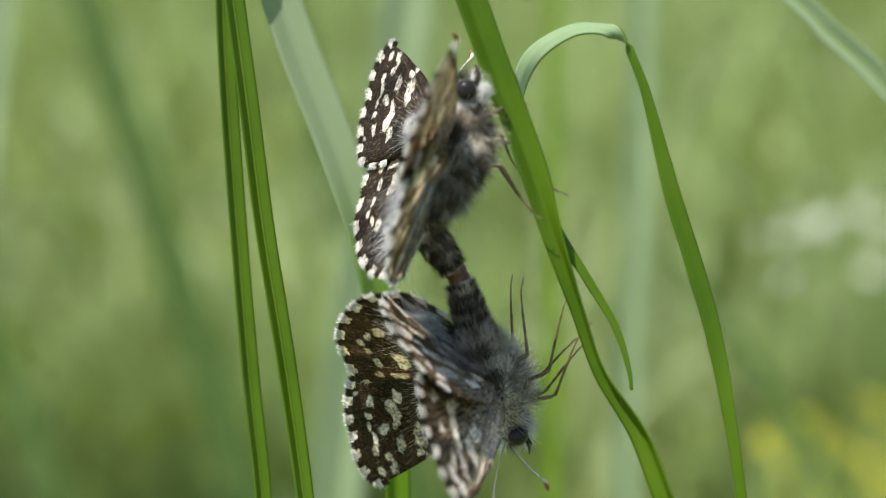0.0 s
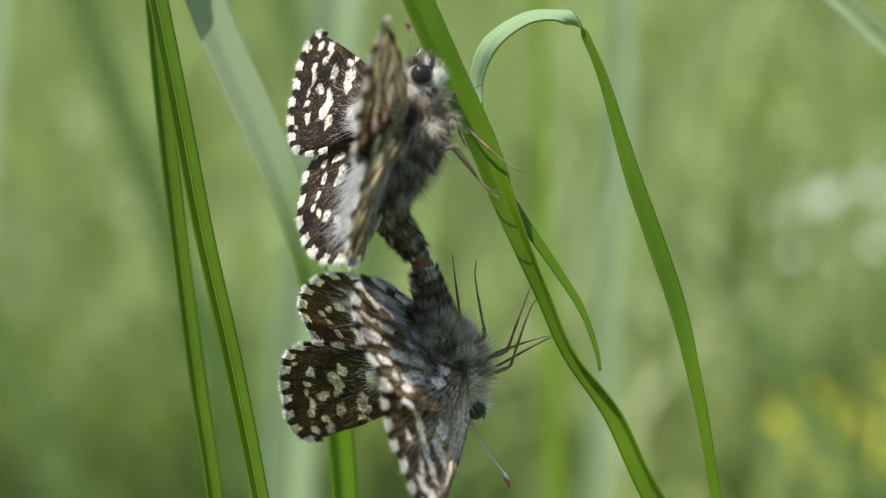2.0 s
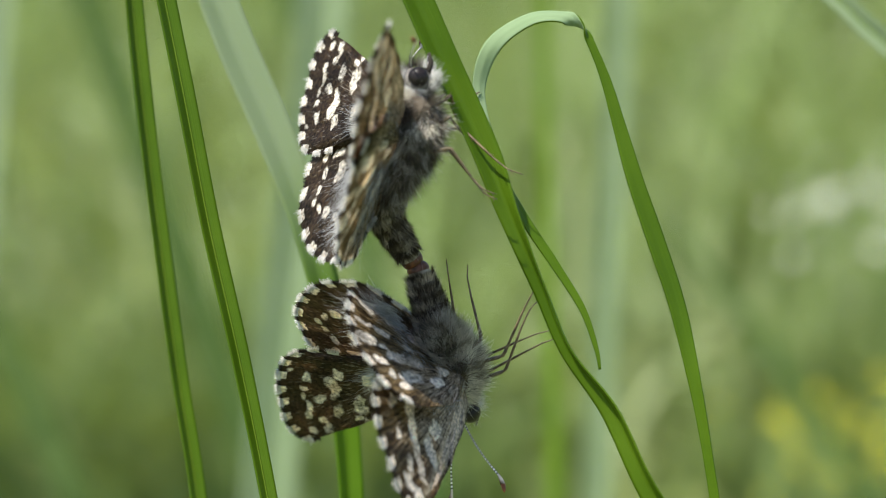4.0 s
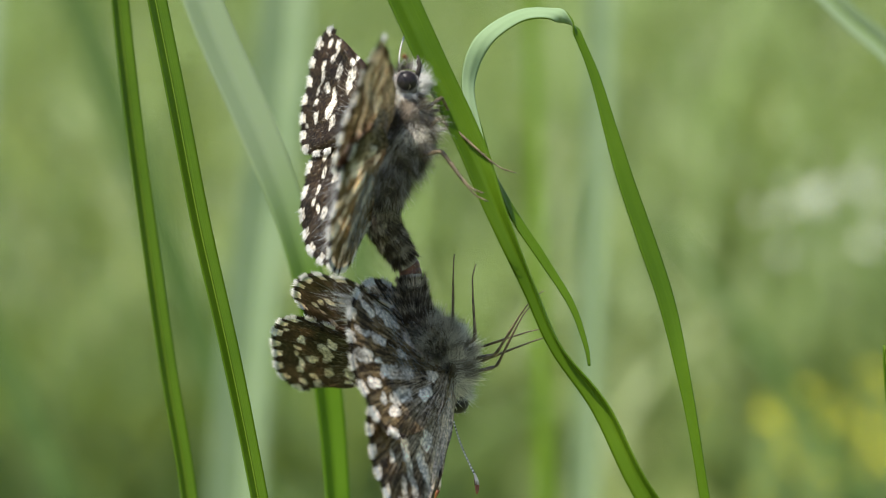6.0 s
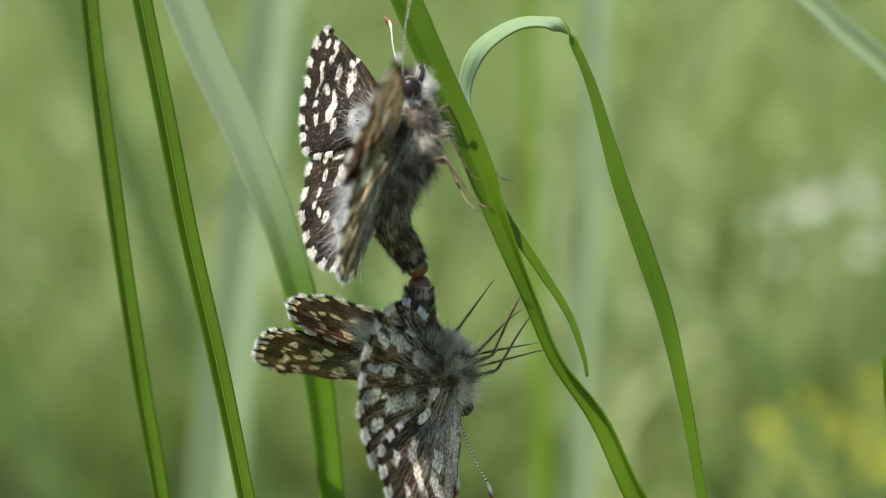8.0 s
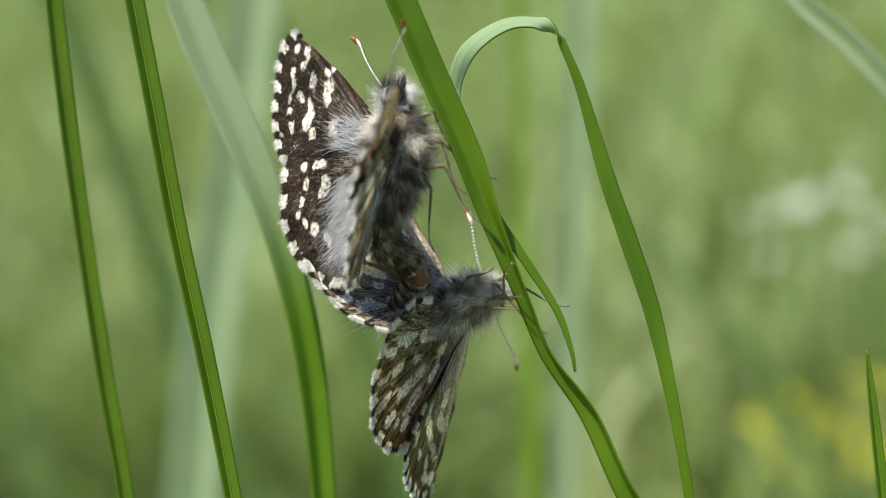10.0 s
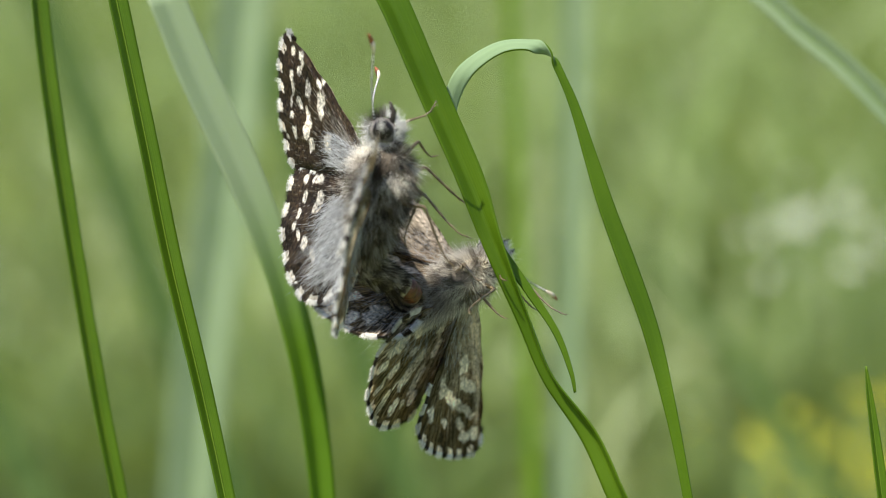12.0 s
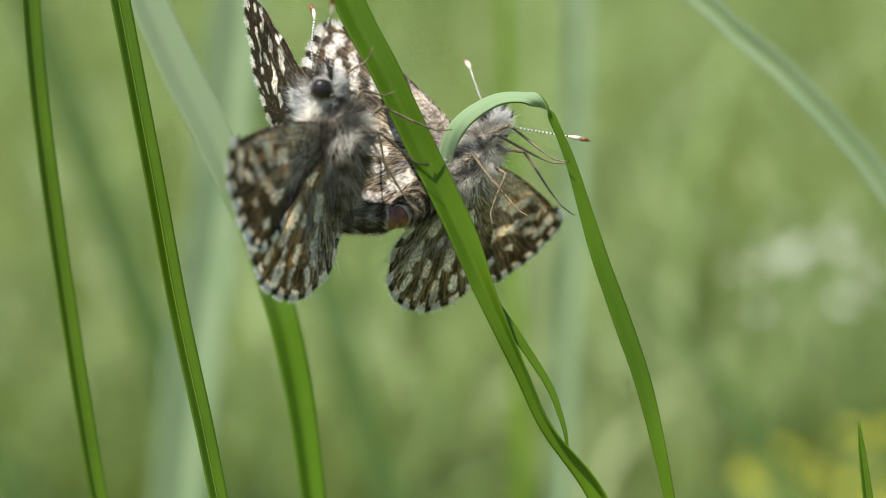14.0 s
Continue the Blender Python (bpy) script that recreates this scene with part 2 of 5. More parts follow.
def grass_blade(points, label, mat=LEAF, root=None, n=90, fold=0.26, group="grass blades", rib=1.0, rib_line=True):
    """points: (stage point, width in mm, facing in stage axes), from top to bottom; root: world x, y on the ground."""
    rows = []
    turn = STAGE.to_3x3()
    for p, w, f in points:
        rows.append((*on(p), w / 1000, *(turn @ Vector(f))))
    if root:
        last = rows[-1]
        for f in (0.02, 0.06, 0.13, 0.25, 0.45, 0.7, 1.0):
            g = f ** 1.3
            rows.append((last[0] + (root[0] - last[0]) * g, last[1] + (root[1] - last[1]) * g, last[2] + (-0.004 - last[2]) * f, last[3] * (1 - 0.2 * f), *last[4:]))
    verts, faces, uvs = ribbon_mesh(rows, n, fold, rib=rib)
    base = Vector(verts[-1])
    ob = link_mesh("grass_blade", [v - base for v in verts], faces, mat, uvs=uvs)
    if mat is LEAF:
        ob.data.materials.append(LEAF_UNDER)
        ob.data.polygons.foreach_set("material_index", [1 if 9 <= i % 18 <= 16 and i < len(faces) - 2 else 0 for i in range(len(faces))])
    ob.location = base
    if rib_line:
        s = spline(rows, n)
        v2, f2, uv2 = ribbon_mesh([(*q[:3], q[3] * 0.075, *q[4:7]) for q in s], n, 0.0, 0.00007, across=2, rib=0.0)
        lift = [(Vector(q[4:7]).normalized() * 0.00006) for q in s]
        link_mesh("midrib", [Vector(v) + lift[i // 6] - base for i, v in enumerate(v2)], f2, RIB, ob, "pale midrib along the blade", uvs=uv2)
    return tagged(ob, label, "grass blade", group)


def tube(points, radii, sides=8, cap=True):
    """A round tube through points (metres)."""
    verts, faces = [], []
    p = [Vector(q) for q in points]
    ref = Vector((0.31, 0.17, 0.93))
    for i, q in enumerate(p):
        d = (p[min(i + 1, len(p) - 1)] - p[max(i - 1, 0)]).normalized()
        a = d.cross(ref).normalized()
        b = d.cross(a)
        for k in range(sides):
            t = 2 * math.pi * k / sides
            verts.append(q + (a * math.cos(t) + b * math.sin(t)) * radii[i])
    for i in range(len(p) - 1):
        for k in range(sides):
            faces.append((i * sides + k, i * sides + (k + 1) % sides, (i + 1) * sides + (k + 1) % sides, (i + 1) * sides + k))
    if cap:
        faces.append(tuple(range(sides))[::-1])
        faces.append(tuple(range((len(p) - 1) * sides, len(p) * sides)))
    return verts, faces


def hairs(roots, ways, lengths, widths, tints, bend=0.25, seed=3):
    """Tapered three-sided hairs; roots and ways are arrays, in metres."""
    rng = np.random.default_rng(seed)
    verts, faces, cols = [], [], []
    for r, d, le, w, c in zip(roots, ways, lengths, widths, tints):
        d = d / (np.linalg.norm(d) + 1e-9)
        sag = rng.normal(0, 1, 3) * bend
        a = np.cross(d, rng.normal(0, 1, 3))
        a /= np.linalg.norm(a) + 1e-9
        b = np.cross(d, a)
        base = len(verts)
        for f, k in ((0, 1.0), (0.5, 0.8), (1.0, 0.12)):
            q = r + d * le * f + sag * le * f * f
            for t in (0, 2.094, 4.189):
                verts.append(q + (a * math.cos(t) + b * math.sin(t)) * w * k * 0.5)
                cols.append(c)
        for i in (0, 3):
            for k in range(3):
                faces.append((base + i + k, base + i + (k + 1) % 3, base + i + 3 + (k + 1) % 3, base + i + 3 + k))
    return verts, faces, cols


# ---- butterfly, in millimetres: y to the head, z to the back, x to its right ----
FORE = [(0, 1.0), (2.0, 2.1), (4.4, 3.25), (7.2, 4.3), (9.4, 4.95), (10.5, 5.1), (11.05, 4.75), (11.2, 3.9), (11.1, 2.8), (10.75, 1.2),
        (10.25, -0.4), (9.5, -1.7), (8.5, -2.45), (7.4, -2.55), (5, -2.0), (2.5, -1.4), (0, -0.9)]
HIND = [(0, 0.6), (1.6, 1.5), (3.6, 2.15), (6.0, 2.1), (7.8, 1.4), (8.45, 0.2), (8.5, -1.6), (8.1, -3.1), (7.3, -4.4), (6.2, -5.6),
        (4.9, -6.45), (3.4, -6.9), (2.0, -6.75), (0.8, -5.9), (0.1, -4.2), (0, -2.2), (0, -0.9)]
SPREAD = 1.01
HINGE = {"forewing": (1.3, 0.9, 0.5), "hindwing": (1.3, -0.5, 0.4)}
DARK, BROWN, CREAM, GREY = (0.012, 0.008, 0.006), (0.042, 0.025, 0.014), (0.80, 0.76, 0.66), (0.36, 0.37, 0.37)
OLIVE, TAN = (0.020, 0.012, 0.005), (0.31, 0.215, 0.10)

# white marks: x, y, half length, half width, direction in degrees
FORE_MARKS = [(5.6, 2.17, 0.76, 0.33, 72), (7.35, 2.65, 0.57, 0.17, 72), (6.1, 3.34, 0.34, 0.19, 72), (5.66, 3.61, 0.27, 0.15, 70), (8.53, 4.19, 0.39, 0.2, 70),
              (8.65, 3.43, 0.27, 0.26, 70), (9.45, 2.82, 0.35, 0.17, 70), (9.13, 2.09, 0.35, 0.2, 74), (8.17, 1.45, 0.38, 0.25, 40), (6.91, 0.92, 0.57, 0.26, 72),
              (6.91, -0.01, 0.3, 0.34, 70), (6.14, -0.63, 0.34, 0.32, 70), (4.27, 0.11, 0.56, 0.34, 70), (9.78, 4.36, 0.23, 0.12, 70), (9.28, 1.26, 0.27, 0.11, 70),
              (8.93, 0.44, 0.27, 0.18, 70), (8.34, -0.49, 0.3, 0.24, 60), (9.4, -1.2, 0.2, 0.12, 40)]
HIND_MARKS = [(5.26, 0.41, 0.25, 0.5, 93), (4.64, -0.97, 0.6, 0.42, 84), (6.41, -0.75, 0.25, 0.2, 93), (6.58, -1.91, 0.25, 0.18, 93), (6.73, -2.65, 0.22, 0.16, 93),
              (6.1, -3.17, 0.32, 0.18, 80), (5.15, -3.59, 0.36, 0.3, 70), (6.7, 0.3, 0.22, 0.16, 90), (3.9, -4.3, 0.35, 0.18, 60)]
FORE_UNDER = [(7.0, 0.55, 0.72, 0.26, 48), (7.5, 1.62, 0.66, 0.28, 52), (8.95, 2.32, 0.46, 0.26, 48), (6.37, 2.42, 0.82, 0.34, 60), (8.2, 3.03, 0.6, 0.22, 56),
              (9.96, 3.18, 0.45, 0.24, 60), (9.8, 4.13, 0.45, 0.26, 50), (4.78, 1.3, 0.52, 0.42, 20), (6.0, -0.6, 0.6, 0.3, 20), (8.6, 0.5, 0.34, 0.22, 40), (7.7, -1.4, 0.4, 0.22, 20)]
HIND_UNDER = [(3.0, -4.95, 0.66, 0.46, 29), (4.6, -3.75, 0.48, 0.34, 35), (1.6, -2.6, 0.62, 0.36, 30), (3.22, -2.3, 0.3, 0.26, 28),
              (6.8, -3.3, 0.7, 0.36, 40), (4.55, -1.5, 1.1, 0.46, 0), (5.3, -0.2, 0.85, 0.4, 20), (1.6, -0.25, 0.42, 0.28, 27), (3.0, 0.45, 0.5, 0.28, 30), (5.65, -2.7, 0.22, 0.24, 29),
              (7.2, -1.6, 0.5, 0.3, 70), (5.7, -4.6, 0.42, 0.24, 35), (4.3, -5.7, 0.45, 0.25, 10), (6.6, 0.4, 0.4, 0.3, 50), (2.3, -4.0, 0.28, 0.22, 60), (7.0, -0.5, 0.24, 0.3, 60)]


def outline(points, n):
    c = spline(points, 600)
    d = np.concatenate([[0], np.cumsum(np.linalg.norm(np.diff(c, axis=0), axis=1))])
    t = np.linspace(0, d[-1], n)
    return np.stack([np.interp(t, d, c[:, 0]), np.interp(t, d, c[:, 1])], 1), t


def rough_noise(x, y, f, seed):
    out = np.empty(len(x))
    for i in range(len(x)):
        out[i] = noise.noise(Vector((x[i] * f + seed * 7.3, y[i] * f - seed * 3.1, seed)))
    return out


def mark_mask(x, y, marks, soft=0.10):
    """1 inside the white marks, with ragged edges."""
    x = x + 0.22 * rough_noise(x, y, 1.6, 8) + 0.07 * rough_noise(x, y, 6.0, 10)
    y = y + 0.22 * rough_noise(x, y, 1.6, 9) + 0.07 * rough_noise(x, y, 6.0, 12)
    wob = rough_noise(x, y, 3.5, 5)
    best = np.zeros(len(x))
    for mx, my, a, b, deg in marks:
        c, s = math.cos(radians(deg)), math.sin(radians(deg))
        dx, dy = x - mx, y - my
        u, v = (dx * c + dy * s) / a, (-dx * s + dy * c) / b
        r = (np.abs(u) ** 3.4 + np.abs(v) ** 3.4) ** (1 / 3.4) + wob * 0.3
        best = np.maximum(best, np.clip((1 - r) / soft * min(a, b) + 0.5, 0, 1))
    return best


def veins(x, y, kind):
    """Distance in mm to the nearest vein that fans out from the hinge."""
    a = np.degrees(np.arctan2(y, np.maximum(x, 0.05)))
    d = np.hypot(x, y)
    best = np.full(len(x), 9.0)
    fan = (24, 19, 14, 9, 4, -2, -8, -13) if kind == "forewing" else (8, -4, -16, -27, -38, -50, -62, -74)
    for q in fan:
        bow = q + 2.5 * np.sin(d * 0.35 + q)
        best = np.minimum(best, np.abs(np.radians(a - bow)) * d)
    return best


FRINGE_SPAN = {"forewing": (0.36, 0.80), "hindwing": (0.26, 0.86)}


def wing_colours(x, y, r, ang, kind, under):
    """Scales' colours over a wing: r is 0 at the hinge and 1 at the margin, ang runs along the margin."""
    n1, n2, n3 = rough_noise(x, y, 0.9, 1), rough_noise(x, y, 4.5, 2), rough_noise(x, y, 13.0, 6)
    way = np.degrees(np.arctan2(y, np.maximum(x, 0.05)))
    streak = rough_noise(way * 0.55, r * 3.0, 1.0, 3)
    fine = rough_noise(way * 2.2, r * 9.0, 1.0, 4)
    marks = {("forewing", 0): FORE_MARKS, ("hindwing", 0): HIND_MARKS, ("forewing", 1): FORE_UNDER, ("hindwing", 1): HIND_UNDER}[kind, under]
    if under and kind == "hindwing":
        # long marks that follow the veins
        marks = [(q[0], q[1], q[2] * 1.32, q[3] * 1.12, math.degrees(math.atan2(q[1], q[0]))) for q in marks]
    else:
        marks = [(q[0], q[1], q[2] * (1.10 + 0.16 * under), q[3] * (1.16 + 0.06 * under), q[4]) for q in marks]
    m = mark_mask(x, y, marks)[:, None]
    line = np.clip(1 - veins(x, y, kind) / 0.09, 0, 1)[:, None] * np.clip((np.hypot(x, y) - 1.8) / 2.5, 0, 1)[:, None]
    if under:
        grain = rough_noise(way * 1.6, np.hypot(x, y) * 1.1, 1.0, 21)
        mixed = np.clip(0.16 + 0.4 * n1 + 0.6 * streak + 0.8 * fine + 1.2 * grain + 0.5 * n3, 0, 1)[:, None]
        if kind == "hindwing":
            base = np.array(OLIVE) * (1 - mixed) + np.array(TAN) * mixed
        else:
            base = np.array((0.013, 0.008, 0.005)) * (1 - mixed) + np.array((0.15, 0.095, 0.040)) * mixed
        pale = np.array((0.36, 0.30, 0.19))
        base = base * (1 - 0.32 * line) + pale * 0.32 * line
        frost = np.clip((0.6 if kind == "forewing" else 0.15) - (1.0 if kind == "forewing" else 0.6) * r + 0.5 * streak + 0.9 * fine, 0, 1)[:, None] * (0.55 if kind == "forewing" else 0.3)
        if kind == "hindwing":
            front = np.clip((way + 22) / 15, 0, 1) * np.clip(0.4 + 1.5 * fine + 0.9 * streak, 0, 1) * np.clip((6.5 - np.hypot(x, y)) / 3, 0, 1)
            inner = np.clip((-way - 46) / 16, 0, 1) * np.clip(0.7 + 1.5 * fine + 1.0 * streak - 0.3 * r, 0, 1)
            blotch = np.clip(0.42 + 3.0 * grain + 1.2 * n2, 0, 1)
            frost = np.maximum(frost, (np.maximum(front * 0.92, inner * 0.92) * blotch)[:, None])
        if kind == "forewing":
            costa = np.clip((way - 23) / 3, 0, 1)[:, None] * (r < 0.85)[:, None]
            dusted = np.clip((way + 8) / 12, 0, 1) * np.clip(1.5 - 0.2 * np.hypot(x, y) + 1.4 * fine + 0.6 * streak, 0, 1)
            frost = np.maximum(frost, 0.7 * (dusted * np.clip(0.5 + 2.4 * grain + 0.8 * n2, 0, 1))[:, None])
            frost = np.maximum(frost, costa * np.clip(0.55 + 0.8 * fine, 0, 1)[:, None])
        base = base * (1 - frost) + np.array((0.76, 0.65, 0.51)) * frost
        m = m * np.clip(0.92 + 0.6 * fine + 0.4 * streak + 0.3 * n3, 0.2, 1)[:, None] * (1 - 0.45 * line)
    else:
        mixed = np.clip(0.25 + 0.7 * n2 + 0.4 * fine, 0, 1)[:, None]
        base = np.array(DARK) * (1 - mixed) + np.array(BROWN) * mixed
        reach = (0.42 if kind == "forewing" else 0.40)
        frost = np.clip((reach - r) * 2.2 + 1.1 * fine + 0.4 * n3, 0, 1)[:, None] * np.clip(1.25 - r, 0, 1)[:, None] * 0.5
        base = base * (1 - frost) + np.array(GREY) * frost
        base = base * (1 - 0.35 * line)
        fleck = np.clip((rough_noise(way * 3.0, r * 16.0, 1.0, 14) - 0.36 + 0.45 * np.clip(0.75 - r, 0, 1)) * 5, 0, 1)[:, None] * np.clip(1.1 - r, 0, 1)[:, None]
        base = base * (1 - 0.7 * fleck) + np.array((0.55, 0.52, 0.46)) * 0.7 * fleck
        m = m * np.clip(0.95 + 0.35 * fine, 0.4, 1)[:, None]
    lo, hi = FRINGE_SPAN[kind]
    edge = (r + 0.02 * n2 > 0.962) & (ang > lo) & (ang < hi) & (((ang - lo) / (hi - lo) * 10) % 1 > 0.5)
    m = np.maximum(m, 0.9 * edge[:, None])
    white = (np.array((0.92, 0.84, 0.72)) if under else np.array(CREAM)) * (0.92 + 0.2 * n3[:, None])
    return np.clip(base * (1 - m) + white * m, 0.004, 0.9)


def wing_height(r, ang):
    """Camber, pleats along the veins and a slightly curled margin, in mm."""
    return 0.30 * np.sin(r * 2.2) * np.sin(ang * math.pi) + 0.06 * r * np.sin(ang * 2 * math.pi * 9) - 0.35 * r ** 3 * (ang - 0.45)


WING_PAINT = {}


def wing_mesh(kind, side):
    shape = [(a * SPREAD, b * SPREAD) for a, b in (FORE if kind == "forewing" else HIND)]
    n, rings = 340, 136
    rim, _ = outline(shape, n)
    rad = np.linspace(0.012, 1, rings) ** 0.8
    grid = rad[:, None, None] * rim[None, :, :]
    x, y = grid[..., 0].ravel(), grid[..., 1].ravel()
    r = np.repeat(rad, n)
    ang = np.tile(np.linspace(0, 1, n), rings)
    z = wing_height(r, ang)
    flip = 1 if side > 0 else -1
    top = np.stack([x * flip, y, z + 0.03], 1) / 1000
    low = np.stack([x * flip, y, z - 0.03], 1) / 1000
    verts = np.vstack([top, low])
    if kind not in WING_PAINT:
        WING_PAINT[kind] = np.vstack([wing_colours(x / SPREAD, y / SPREAD, r, ang, kind, under) for under in (0, 1)])
    cols = WING_PAINT[kind]
    half = n * rings
    faces = []
    for i in range(rings - 1):
        for k in range(n - 1):
            a, b, c, d = i * n + k, i * n + k + 1, (i + 1) * n + k + 1, (i + 1) * n + k
            if flip < 0:
                a, b, c, d = d, c, b, a
            faces.append((d, c, b, a))
            faces.append((half + a, half + b, half + c, half + d))
    for k in range(n - 1):
        a, b = (rings - 1) * n + k, (rings - 1) * n + k + 1
        faces.append((a, b, half + b, half + a) if flip < 0 else (b, a, half + a, half + b))
    return verts, faces, cols, np.stack([rim[:, 0] * flip, rim[:, 1], z[-n:]], 1)


def fringe_mesh(rim, kind, seed):
    """Hair scales along the margin, white and dark in turn."""
    rng = np.random.default_rng(seed)
    lo, hi = FRINGE_SPAN[kind]
    n = 3000
    s = rng.uniform(lo, hi, n)
    i = s * (len(rim) - 1)
    k = i.astype(int)
    root = rim[k] + (rim[np.minimum(k + 1, len(rim) - 1)] - rim[k]) * (i - k)[:, None]
    tang = rim[np.minimum(k + 2, len(rim) - 1)] - rim[np.maximum(k - 2, 0)]
    out = np.stack([tang[:, 1], -tang[:, 0], 0 * tang[:, 0]], 1)
    out /= np.linalg.norm(out, axis=1)[:, None]
    out *= np.sign((out * root).sum(1))[:, None]
    count = 10
    dark = (((s - lo) / (hi - lo) * count) % 1 < 0.42)
    tint = np.where(dark[:, None], np.array((0.05, 0.035, 0.025)), np.array((0.84, 0.82, 0.77))) * rng.uniform(0.8, 1.08, (n, 1))
    way = out + rng.normal(0, 0.10, (n, 3))
    length = rng.uniform(0.30, 0.55, n) * np.where(dark, 0.8, 1.0)
    v, f, c = hairs((root - out * 0.12) / 1000, way, length / 1000, np.full(n, 0.044 / 1000), tint, 0.14, seed)
    return v, f, c


def base_hair(kind, side, seed):
    """Long pale hairs that lie over the inner part of a wing's upper side."""
    rng = np.random.default_rng(seed)
    n = 1500 if kind == "hindwing" else 700
    if kind == "hindwing":
        x, y = rng.uniform(0.2, 3.2, n), -rng.uniform(0.3, 5.2, n)
        keep = x < 3.4 + 0.1 * y
        way = np.stack([rng.normal(0.55, 0.2, n), rng.normal(-0.75, 0.2, n), rng.uniform(0.08, 0.35, n)], 1)
        length = rng.uniform(0.9, 2.2, n)
    else:
        x, y = rng.uniform(0.2, 3.8, n), rng.uniform(-1.0, 0.9, n)
        keep = x < 9
        way = np.stack([rng.normal(0.9, 0.15, n), rng.normal(-0.05, 0.2, n), rng.uniform(0.05, 0.25, n)], 1)
        length = rng.uniform(0.6, 1.6, n)
    way[:, 0] *= side
    rim, _ = outline([(a * SPREAD, b * SPREAD) for a, b in (FORE if kind == "forewing" else HIND)], 260)
    turn = np.arctan2(rim[:, 1], rim[:, 0])[::-1]
    where = np.interp(np.arctan2(y, x), turn, np.linspace(1, 0, 260))
    size = np.interp(where, np.linspace(0, 1, 260), np.hypot(rim[:, 0], rim[:, 1]))
    part = np.hypot(x, y) / size
    keep = keep & (part < 0.92)
    root = np.stack([x * side, y, wing_height(part, where) + 0.03], 1)
    tint = np.array((0.62, 0.63, 0.63)) * rng.uniform(0.55, 1.25, (n, 1))
    return hairs(root[keep] / 1000, way[keep], length[keep] / 1000, np.full(n, 0.024 / 1000), tint[keep], 0.25, seed)


def ellipsoid(centre, size, rings=18, seg=24):
    verts, faces = [], []
    for i in range(rings + 1):
        a = math.pi * i / rings
        for k in range(seg):
            b = 2 * math.pi * k / seg
            verts.append(Vector(((centre[0] + size[0] * math.sin(a) * math.cos(b)) / 1000, (centre[1] + size[1] * math.cos(a)) / 1000,
                                 (centre[2] + size[2] * math.sin(a) * math.sin(b)) / 1000)))
    for i in range(rings):
        for k in range(seg):
            faces.append((i * seg + k, (i + 1) * seg + k, (i + 1) * seg + (k + 1) % seg, i * seg + (k + 1) % seg))
    return verts, faces


def coat(centre, size, n, lean, lengths, light, dark, seed, cut=None, width=0.024, share=0.5):
    """Hairs over an ellipsoid, leaning along lean, in loose tufts."""
    rng = np.random.default_rng(seed)
    d = rng.normal(0, 1, (n, 3))
    d /= np.linalg.norm(d, axis=1)[:, None]
    root = np.array(centre) + d * np.array(size)
    if cut is not None:
        keep = np.array([cut(q) for q in root])
        d, root = d[keep], root[keep]
    n = len(d)
    tuft = np.array([tuple(noise.noise_vector(Vector(q) * 1.3 + Vector((seed, 0, 0)))) for q in root])
    tone = np.array([noise.noise(Vector(q) * 1.1 + Vector((0, seed, 0))) for q in root])[:, None]
    way = d * 0.75 + np.array(lean) + tuft * 0.9 + rng.normal(0, 0.14, (n, 3))
    mixed = np.clip(share + 1.9 * tone + rng.normal(0, 0.28, (n, 1)), 0, 1)
    # dark roots of the coat, golden brown between, pale hairs on top
    middle = np.clip(1 - np.abs(mixed - 0.42) / 0.42, 0, 1) * 0.7
    tint = (np.array(dark) * (1 - mixed) + np.array(light) * mixed) * (1 - middle) + np.array((0.21, 0.155, 0.09)) * middle
    return hairs(root / 1000, way, rng.uniform(lengths[0], lengths[1], n) / 1000, np.full(n, width / 1000) * rng.uniform(0.7, 1.5, n), tint, 0.22, seed)


def leg_mesh(joints, thick):
    """Femur, tibia and tarsus with small spines, in millimetres."""
    j = np.asarray(joints, dtype=float)
    d = np.concatenate([[0], np.cumsum(np.linalg.norm(np.diff(j, axis=0), axis=1))])
    at = np.linspace(0, d[-1], 26)
    pts = np.stack([np.interp(at, d, j[:, k]) for k in range(3)], 1)
    pts[1:-1] = pts[1:-1] * 0.76 + (pts[:-2] + pts[2:]) * 0.12
    jd = np.interp(np.linspace(0, 1, 26), np.linspace(0, 1, len(thick)), thick)
    v, f = tube(pts / 1000, jd / 1000, 7)
    rng = np.random.default_rng(int(abs(j.sum()) * 100))
    for i in range(7, 25):
        o = len(v)
        d = rng.normal(0, 1, 3)
        tangent = pts[i] - pts[i - 1]
        d = d / np.linalg.norm(d) * 0.27 + tangent / np.linalg.norm(tangent) * 0.22
        a = np.cross(d, (0.3, 0.5, 0.8))
        a = a / np.linalg.norm(a) * 0.032
        v += [Vector((pts[i] + a) / 1000), Vector((pts[i] - a) / 1000), Vector((pts[i] + d) / 1000)]
        f.append((o, o + 1, o + 2))
    for sign in (-1, 1):
        o = len(v)
        end = pts[-1]
        v += [Vector((end + (0.03, 0, 0)) / 1000), Vector((end - (0.03, 0, 0)) / 1000), Vector((end + (0.12 * sign, 0.12, -0.18)) / 1000)]
        f.append((o, o + 1, o + 2))
    return v, f


def leg_joints(foot, side):
    """Hip, knee, ankle and claws of a leg that ends at foot."""
    e = np.array(foot, dtype=float)
    out = np.array((0.35 * side, 0.85, -0.15))
    return [(0, 0, 0), tuple(e * 0.28 + out * 1.3), tuple(e * 0.66 + out * 0.25), tuple(e * 0.84 - out * 0.12), tuple(e)]


